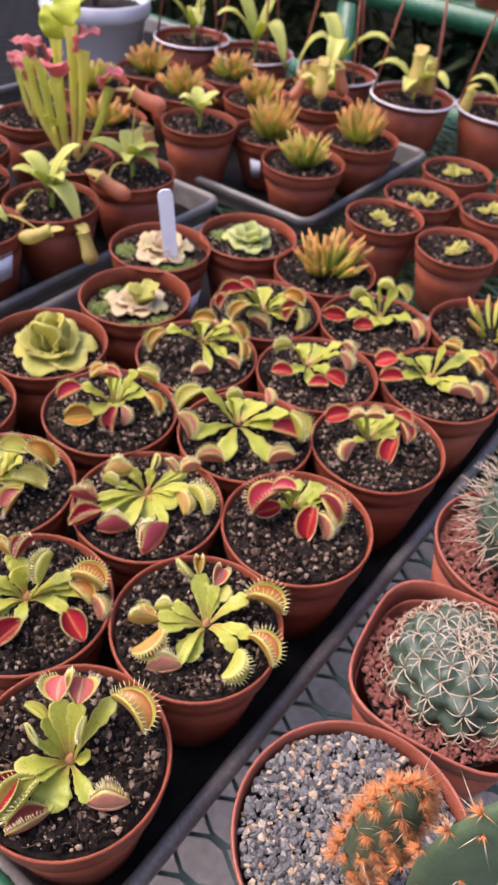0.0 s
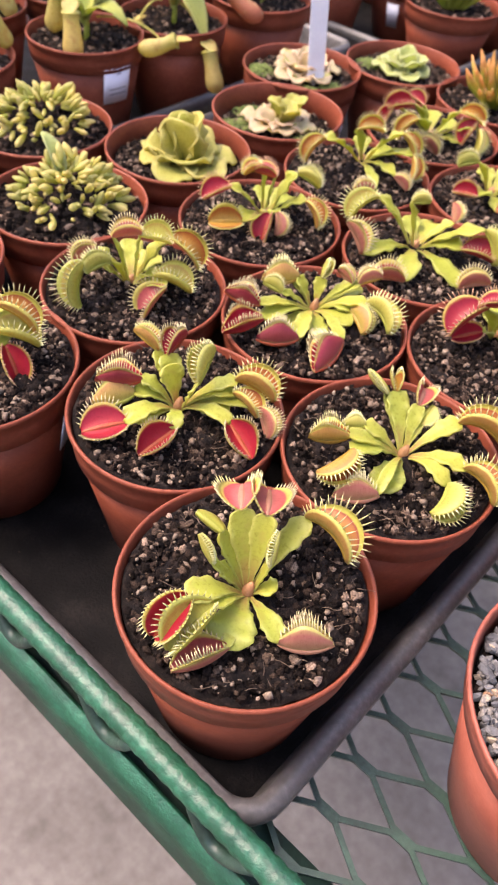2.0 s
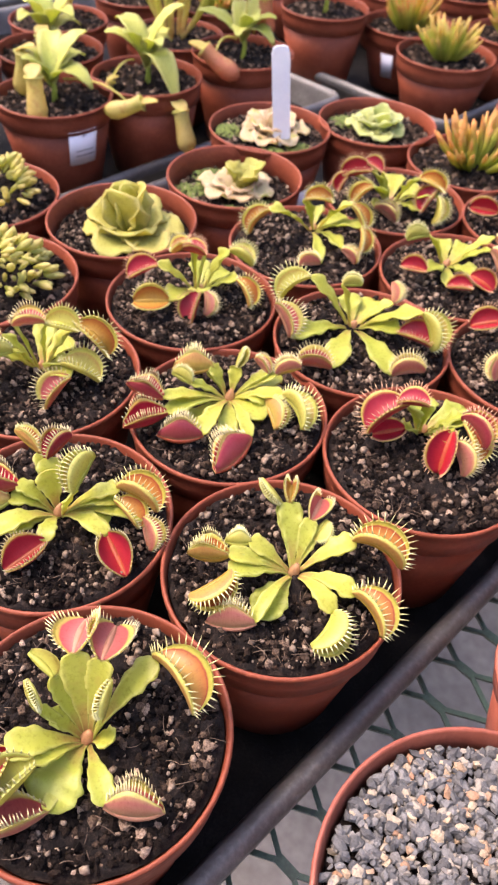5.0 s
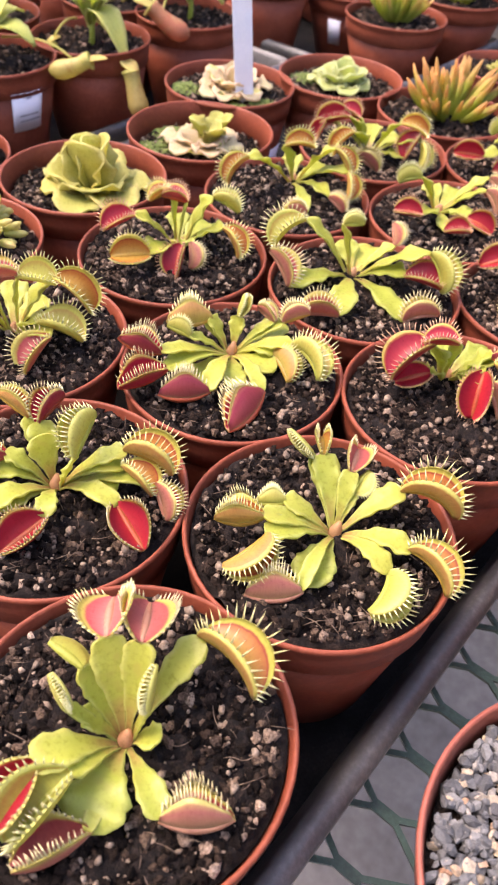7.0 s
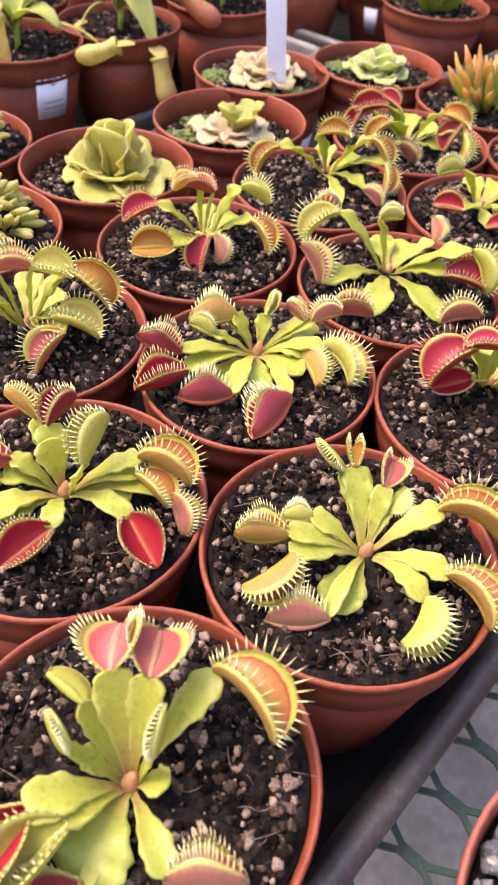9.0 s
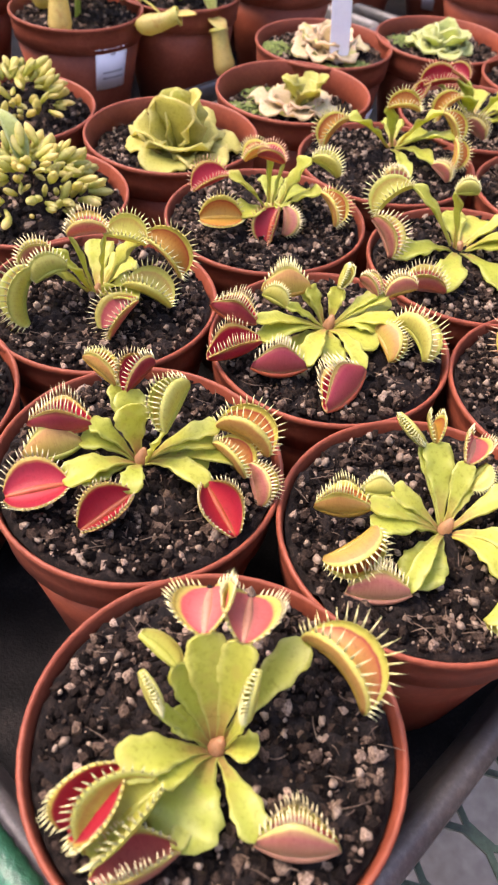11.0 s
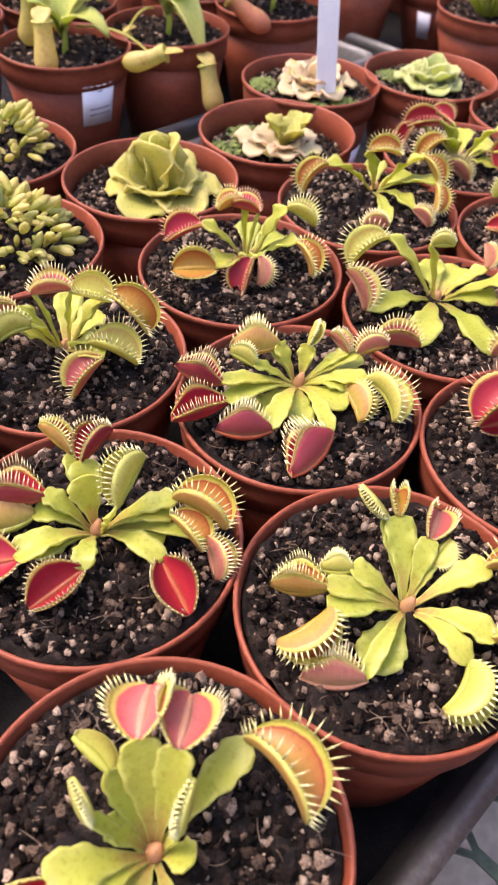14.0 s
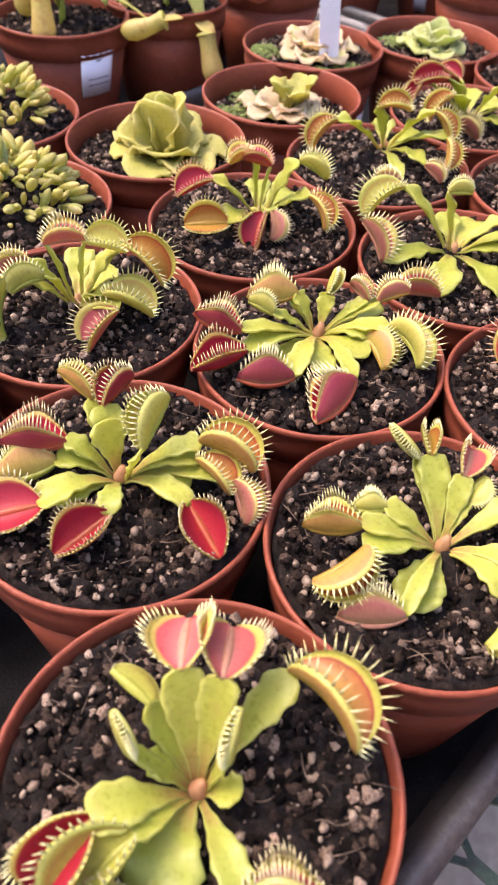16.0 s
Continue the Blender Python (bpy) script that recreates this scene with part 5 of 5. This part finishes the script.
trumpet_plant(-0.7000, 0.4700, 6, [(-60, 0.02, 0.11, 0.008, "r"), (60, 0.02, 0.10, 0.008, "r"), (-150, 0.02, 0.09, 0.008, "g")], "trumpet pitcher plant with red veined hoods in a pot")
trumpet_plant(-0.7200, 0.5800, 7, [(-40, 0.02, 0.06, 0.006, "r"), (50, 0.02, 0.06, 0.006, "r"), (170, 0.02, 0.05, 0.006, "r")], "young trumpet pitcher with red hoods in a pot")

# ---- seedling pots on the mesh ----
POT8 = pot_meshes(0.0405, 0.066, POT)
for _n, (_x, _y) in enumerate(((-0.3150, 0.6880), (-0.2300, 0.6820), (-0.3120, 0.7630), (-0.3130, 0.8540), (-0.2350, 0.7910), (-0.2300, 0.8800))):
    thing, zs = potted("potted_seedling", _x, _y, "small yellow-green seedlings on dark soil in a plastic pot", "potted plant", "seedlings on the bench", pot=(POT8, 0.066), z=BENCH_Z + 0.0003, seed=_n, turn=_n * 33, grit=False, soil_r=0.90, soil_drop=0.008)
    _r = random.Random(60 + _n)
    for k in range(5):
        rosette(thing, (_r.uniform(-0.013, 0.013), _r.uniform(-0.010, 0.014), zs), [(5, 0.0075, 0.0022, 0.005), (4, 0.004, 0.0018, 0.008)], BUTTERWORT, _r, cup=0.3)

# ---- large pots with hangers at the back of the bench ----
POTH = pot_meshes(0.0575, 0.068, POT, band=0.008, base=0.72)
for _n, (_x, _y, _lv, _pt) in enumerate((
        (-0.4727, 1.0400, [(-20, 0.06, 0.03, 0.01), (200, 0.06, 0.03, 0.01), (90, 0.05, 0.03, 0.0), (-80, 0.05, 0.02, 0.01)], [(-70, 0.006, 0.062, 0.055, False, 84, -70), (20, 0.018, 0.050, 0.045, False, 86, 20)]),
        (-0.3640, 1.0900, [(-160, 0.05, 0.03, 0.01), (40, 0.06, 0.03, 0.0)], [(-140, 0.045, 0.03, 0.04, False, 80, -140)]),
        (-0.5990, 1.0420, [(-70, 0.07, 0.05, 0.06), (20, 0.075, 0.045, 0.01), (-140, 0.06, 0.05, 0.05), (150, 0.07, 0.05, 0.0)], []),
        (-0.7330, 1.0170, [(-20, 0.08, 0.05, 0.06), (60, 0.06, 0.07, 0.0), (-130, 0.06, 0.04, 0.0), (170, 0.06, 0.05, 0.0)], []),
        (-0.8420, 1.0000, [(-40, 0.06, 0.04, 0.02), (60, 0.06, 0.05, 0.0), (-130, 0.06, 0.04, 0.0)], []))):
    thing = nepenthes(_x, _y, 20 + _n, "large hanging pot with a tropical pitcher plant", _lv, _pt, pot=(POTH, 0.068), z=BENCH_Z + 0.0003, group="hanging pots")
    for _a in (-35, 85, 205):
        bm = bmesh.new()
        c, s = math.cos(radians(_a)), math.sin(radians(_a))
        tube(bm, [(0.056 * c, 0.056 * s, 0.064), (0.04 * c, 0.04 * s, 0.16), (0.004 * c, 0.004 * s, 0.36)], 0.0016, 6)
        part("hanger", bm, WIRE, thing)
    bm = bmesh.new()
    lathe(bm, [(0.0582 + 0.0016 * math.cos(t), 0.0665 + 0.0016 * math.sin(t)) for t in (k * math.pi / 4 for k in range(8))], 48, True)
    part("rim_ring", bm, GREYPOT, thing, "pale grey rim")

# grey planter
bm = bmesh.new()
lathe(bm, [(0.0005, 0), (0.062, 0), (0.064, 0.004), (0.078, 0.082), (0.084, 0.084), (0.086, 0.090), (0.085, 0.106), (0.083, 0.107), (0.080, 0.104), (0.076, 0.08), (0.0005, 0.078)])
planter = tagged(new("planter"), "grey plastic planter with soil on the bench", "planter")
planter.location = (-0.985, 0.935, BENCH_Z)
part("planter_body", bm, GREYPOT, planter)
part("soil", SOILS[1], None, planter, at=Matrix.Translation((0, 0, 0.09)) @ Matrix.Diagonal((1.85, 1.85, 1, 1)))
bm = bmesh.new()
tube(bm, [(0, 0, 0.09), (0.002, 0, 0.2), (0.0, 0.004, 0.4)], [0.005, 0.004, 0.003], 8)
part("stem", bm, TWIG, planter)


# ---- cacti ----
def gravel_top(thing, r, z, count, lo, hi, mat, seed, name, label):
    pts = []
    rs = random.Random(seed)
    for _ in range(count):
        a, d = rs.uniform(0, 6.283), r * math.sqrt(rs.random())
        s = rs.uniform(lo, hi)
        pts.append((d * math.cos(a), d * math.sin(a), z + rs.uniform(-0.001, 0.0015), s))
    tagged(part(name, lumps(name, pts, mat, seed), None, thing, label), kind="stuff")


def cactus_pot(name, x, y, r, h, label, square=0.0):
    thing = tagged(new(name), label, "cactus", "cacti on the bench")
    thing.location = (x, y, BENCH_Z + 0.0003)
    body, rim = pot_meshes(r, h, POT_PINK, band=0.012, base=0.70)
    if square:
        for me in (body, rim):
            for v in me.vertices:
                a = math.atan2(v.co.y, v.co.x) - radians(8)
                d = math.hypot(v.co.x, v.co.y)
                k = 1 / (abs(math.cos(a)) ** square + abs(math.sin(a)) ** square) ** (1 / square)
                v.co.x *= k
                v.co.y *= k
    b = part("pot", body, None, thing)
    part("rim", rim, None, b)
    return thing


def areole_tuft(parent, at, n, rng, count, ln, mat, label, r=0.0002, open_up=0.9, name="spine_cluster"):
    b = bmesh.new()
    n = Vector(n).normalized()
    for _ in range(count):
        d = (n * open_up + Vector((rng.gauss(0, 1), rng.gauss(0, 1), rng.gauss(0, 1))) * 0.55).normalized()
        cone(b, Vector(at) - n * 0.0004, Vector(at) + d * ln * rng.uniform(0.5, 1.15), r)
    part(name, b, mat, parent, label)


def pad(thing, base, height, width, thick, yaw, lean, rng, tufts, name="pad", bristles=80, long=0.5, edge=90):
    """A flat oval prickly-pear joint with rows of orange bristle tufts."""
    b = bmesh.new()
    bmesh.ops.create_uvsphere(b, u_segments=28, v_segments=20, radius=1.0)
    m = Matrix.Translation(base) @ pose(0, 0, 0, lean, 0, yaw)
    for v in b.verts:
        k = 0.82 + 0.18 * v.co.z
        v.co = Vector((v.co.x * width * 0.5 * k, v.co.y * thick * 0.5 * (1 + 0.1 * noise.noise(v.co * 3)), (v.co.z + 0.93) * height * 0.5))
    b.transform(m)
    ob = part(name, b, PADSKIN, thing)
    for rowk in range(tufts):
        z = -0.75 + 1.62 * rowk / (tufts - 1)
        cols = 4 if rowk % 2 else 3
        for c in range(cols):
            xx = (c - (cols - 1) / 2) * 0.62 + rng.uniform(-0.05, 0.05)
            lim = math.sqrt(max(0.0, 1 - z * z))
            if abs(xx) > lim * 0.97:
                continue
            yy = -math.sqrt(max(0.0, 1 - z * z - xx * xx))
            k = 0.82 + 0.18 * z
            for sg in (1, -1):
                p = m @ Vector((xx * width * 0.5 * k, sg * yy * thick * 0.5, (z + 0.93) * height * 0.5))
                nn = (m.to_3x3() @ Vector((xx / width, sg * yy / thick * 1.2, z / height))).normalized()
                areole_tuft(ob, p, nn, rng, bristles, 0.0056 if bristles > 40 else 0.0034, TUFT, "orange bristle tuft", 0.00022, name="bristle_tuft")
                if rng.random() < long:
                    areole_tuft(ob, p, nn, rng, 2, 0.013, SPINE, "long pale spine", 0.00035, name="spine")
    for k in range(17):
        t = radians(200 - 220 * k / 16)
        p = m @ Vector((math.cos(t) * width * 0.5, 0, (math.sin(t) + 0.93) * height * 0.5))
        nn = m.to_3x3() @ Vector((math.cos(t), 0, math.sin(t)))
        areole_tuft(ob, p, nn, rng, edge, 0.0064, TUFT, "orange bristle tuft", 0.00022, name="bristle_tuft")
    return ob


RC = random.Random(21)
opuntia = cactus_pot("potted_prickly_pear", -0.0200, 0.1414, 0.0515, 0.082, "prickly pear with orange bristles in a gravel-topped pot")
bm = bmesh.new()
lathe(bm, [(0.0005, 0.072), (0.0475, 0.072)], 40)
part("soil", bm, SOIL, opuntia)
gravel_top(opuntia, 0.0465, 0.0765, 3600, 0.0010, 0.0024, STONE_MIX, 8, "gravel", "grey gravel with tan stones")
pad(opuntia, (0.007, -0.009, 0.070), 0.110, 0.027, 0.015, 40, 4, RC, 10)
pad(opuntia, (0.044, 0.002, 0.068), 0.156, 0.076, 0.016, 43, 4, RC, 8, bristles=26, long=0.8, edge=40)

bm = bmesh.new()
lump(bm, (-0.008, -0.034, 0.0785), 0.0054, RC, 2, 0.6)
part("pale_stone", bm, CONCRETE, opuntia, "one larger white stone", smooth=False)

ball = cactus_pot("potted_ball_cactus", -0.0225, 0.2420, 0.0480, 0.082, "ball cactus with curling pale spines in red grit", square=3.4)
bm = bmesh.new()
lathe(bm, [(0.0005, 0.068), (0.044, 0.068)], 40)
part("soil", bm, SOIL, ball)
gravel_top(ball, 0.0435, 0.070, 2000, 0.0010, 0.0022, REDGRIT, 9, "red_grit", "rust-red lava grit")


def globe(thing, at, r, ribs, rng, spines, ln, curl, squash=0.85, mat=CACTUS, tub=0.16):
    b = bmesh.new()
    bmesh.ops.create_uvsphere(b, u_segments=ribs * 6, v_segments=40, radius=1.0)
    for v in b.verts:
        a = math.atan2(v.co.y, v.co.x)
        el = math.asin(max(-1, min(1, v.co.z)))
        k = 1 + tub * math.cos(el) * (abs(math.cos(a * ribs / 2)) - 0.5) + 0.05 * math.cos(el * 14) * math.cos(el)
        if el > 1.25:
            k -= (el - 1.25) * 0.35
        v.co = Vector((v.co.x * r * k, v.co.y * r * k, v.co.z * r * squash * k)) + Vector(at)
    body = part("body", b, mat, thing)
    sp = bmesh.new()
    for i in range(ribs):
        for j in range(6):
            el = radians(-10 + 17.5 * j)
            a = 2 * math.pi * (i + (j % 2) * 0.06) / ribs
            n = Vector((math.cos(a) * math.cos(el), math.sin(a) * math.cos(el), math.sin(el)))
            p = Vector(at) + Vector((n.x, n.y, n.z * squash)) * r * (1 + tub * 0.5 * math.cos(el))
            tang = n.cross(Vector((0, 0, 1))).normalized() if abs(n.z) < 0.97 else Vector((1, 0, 0))
            up = tang.cross(n)
            for k in range(spines):
                t = 2 * math.pi * k / spines + rng.uniform(-0.3, 0.3)
                d = tang * math.cos(t) + up * math.sin(t)
                l = ln * rng.uniform(0.7, 1.2)
                q = p + n * l * (0.5 + 0.2 * rng.random()) + d * l * 0.6
                e = p + n * l * (0.02 if curl else 0.9) + d * l * (0.95 if curl else 0.7)
                tube(sp, bezier(p, q, e, 4), [0.00034, 0.00032, 0.0003, 0.00024, 0.0001], 4)
    tagged(part("spine_cover", sp, SPINE, body, "curved pale spines"), kind="stuff")
    return body


globe(ball, (0.002, 0.002, 0.0775), 0.0310, 11, RC, 6, 0.0105, True, tub=0.24)
bristly = cactus_pot("potted_bristly_cactus", -0.0310, 0.3380, 0.0460, 0.082, "tall bristly cactus with long pale spines in red grit")
bm = bmesh.new()
lathe(bm, [(0.0005, 0.068), (0.042, 0.068)], 40)
part("soil", bm, SOIL, bristly)
gravel_top(bristly, 0.0415, 0.070, 1700, 0.0010, 0.0022, REDGRIT, 10, "red_grit", "rust-red lava grit")
globe(bristly, (0.004, 0.002, 0.103), 0.0285, 15, RC, 6, 0.015, False, squash=1.25, tub=0.12)

# ---- next bench, its pots, and dark leaves added for the shade under it ----
back = tagged(new("greenhouse_bench"), "green steel bench further back carrying stacked pots", "bench")
for _nm, _b in (("front_beam", (-2.6, 0.9, 1.770, 1.800, 0.785, 0.830)), ("rear_beam", (-2.6, 0.9, 2.500, 2.530, 0.785, 0.830)), ("bench_top", (-2.6, 0.9, 1.802, 2.498, 0.817, 0.822))):
    bm = bmesh.new()
    box(bm, *_b, 0.002)
    part(_nm, bm, GREEN, back)
for _x in (-2.4, -1.02, 0.2):
    for _y in (1.785, 2.515):
        bm = bmesh.new()
        box(bm, _x - 0.025, _x + 0.025, _y - 0.014, _y + 0.014, 0.0, 0.784, 0.002)
        part("leg", bm, GREEN, back)
POTB = pot_meshes(0.06, 0.11, POT)
for _n in range(14):
    for _m in range(2):
        thing = tagged(new("plant_pot"), "empty terracotta-coloured plastic pot", "plant pot", "pots on the far bench")
        thing.location = (-1.35 + _n * 0.128 + 0.01 * math.sin(_n * 3 + _m), 1.868 + _m * 0.13, 0.8223)
        part("pot", POTB[0], None, thing)
        part("rim", POTB[1], None, thing)


def thicket(name, x0, x1, y0, y1, z0, z1, count, seed, label):
    """Dense dark leaves, narrow and bent, that stand in for deep shade."""
    rs = random.Random(seed)
    b = bmesh.new()
    uvl = b.loops.layers.uv.verify()
    for _ in range(count):
        p = Vector((rs.uniform(x0, x1), rs.uniform(y0, y1), rs.uniform(z0, z1)))
        a, ln, w = rs.uniform(0, 6.28), rs.uniform(0.06, 0.18), rs.uniform(0.006, 0.02)
        o = Vector((math.cos(a), math.sin(a), rs.uniform(-0.4, 0.8))).normalized()
        s = o.cross(Vector((0, 0, 1))).normalized() * w
        m, q = p + o * ln * 0.5 + Vector((0, 0, ln * 0.1)), p + o * ln - Vector((0, 0, ln * 0.25))
        v = [b.verts.new(c) for c in (p, m - s, m + s, q)]
        for f in (b.faces.new((v[0], v[1], v[2])), b.faces.new((v[1], v[3], v[2]))):
            for lp in f.loops:
                lp[uvl].uv = (rs.random(), 0.2)
    me = mesh_raw(name, b, SHADE_FILLER)
    return tagged(new(name, me), label, "foliage", kind="stuff")


# added leaf masses that hide the lit ground where shade belongs
thicket("dark_foliage", -3.2, 1.2, 1.30, 1.70, 0.0, 0.62, 5200, 1, "dark leaves added for the shade below the far bench")
thicket("dark_foliage", -3.2, 1.2, 1.78, 2.45, 0.0, 0.74, 5200, 2, "dark leaves added for the shade below the far bench")
thicket("dark_foliage", -3.4, 1.2, 2.6, 3.2, 0.0, 1.5, 5200, 3, "dark leaves added for the shade behind the far bench")
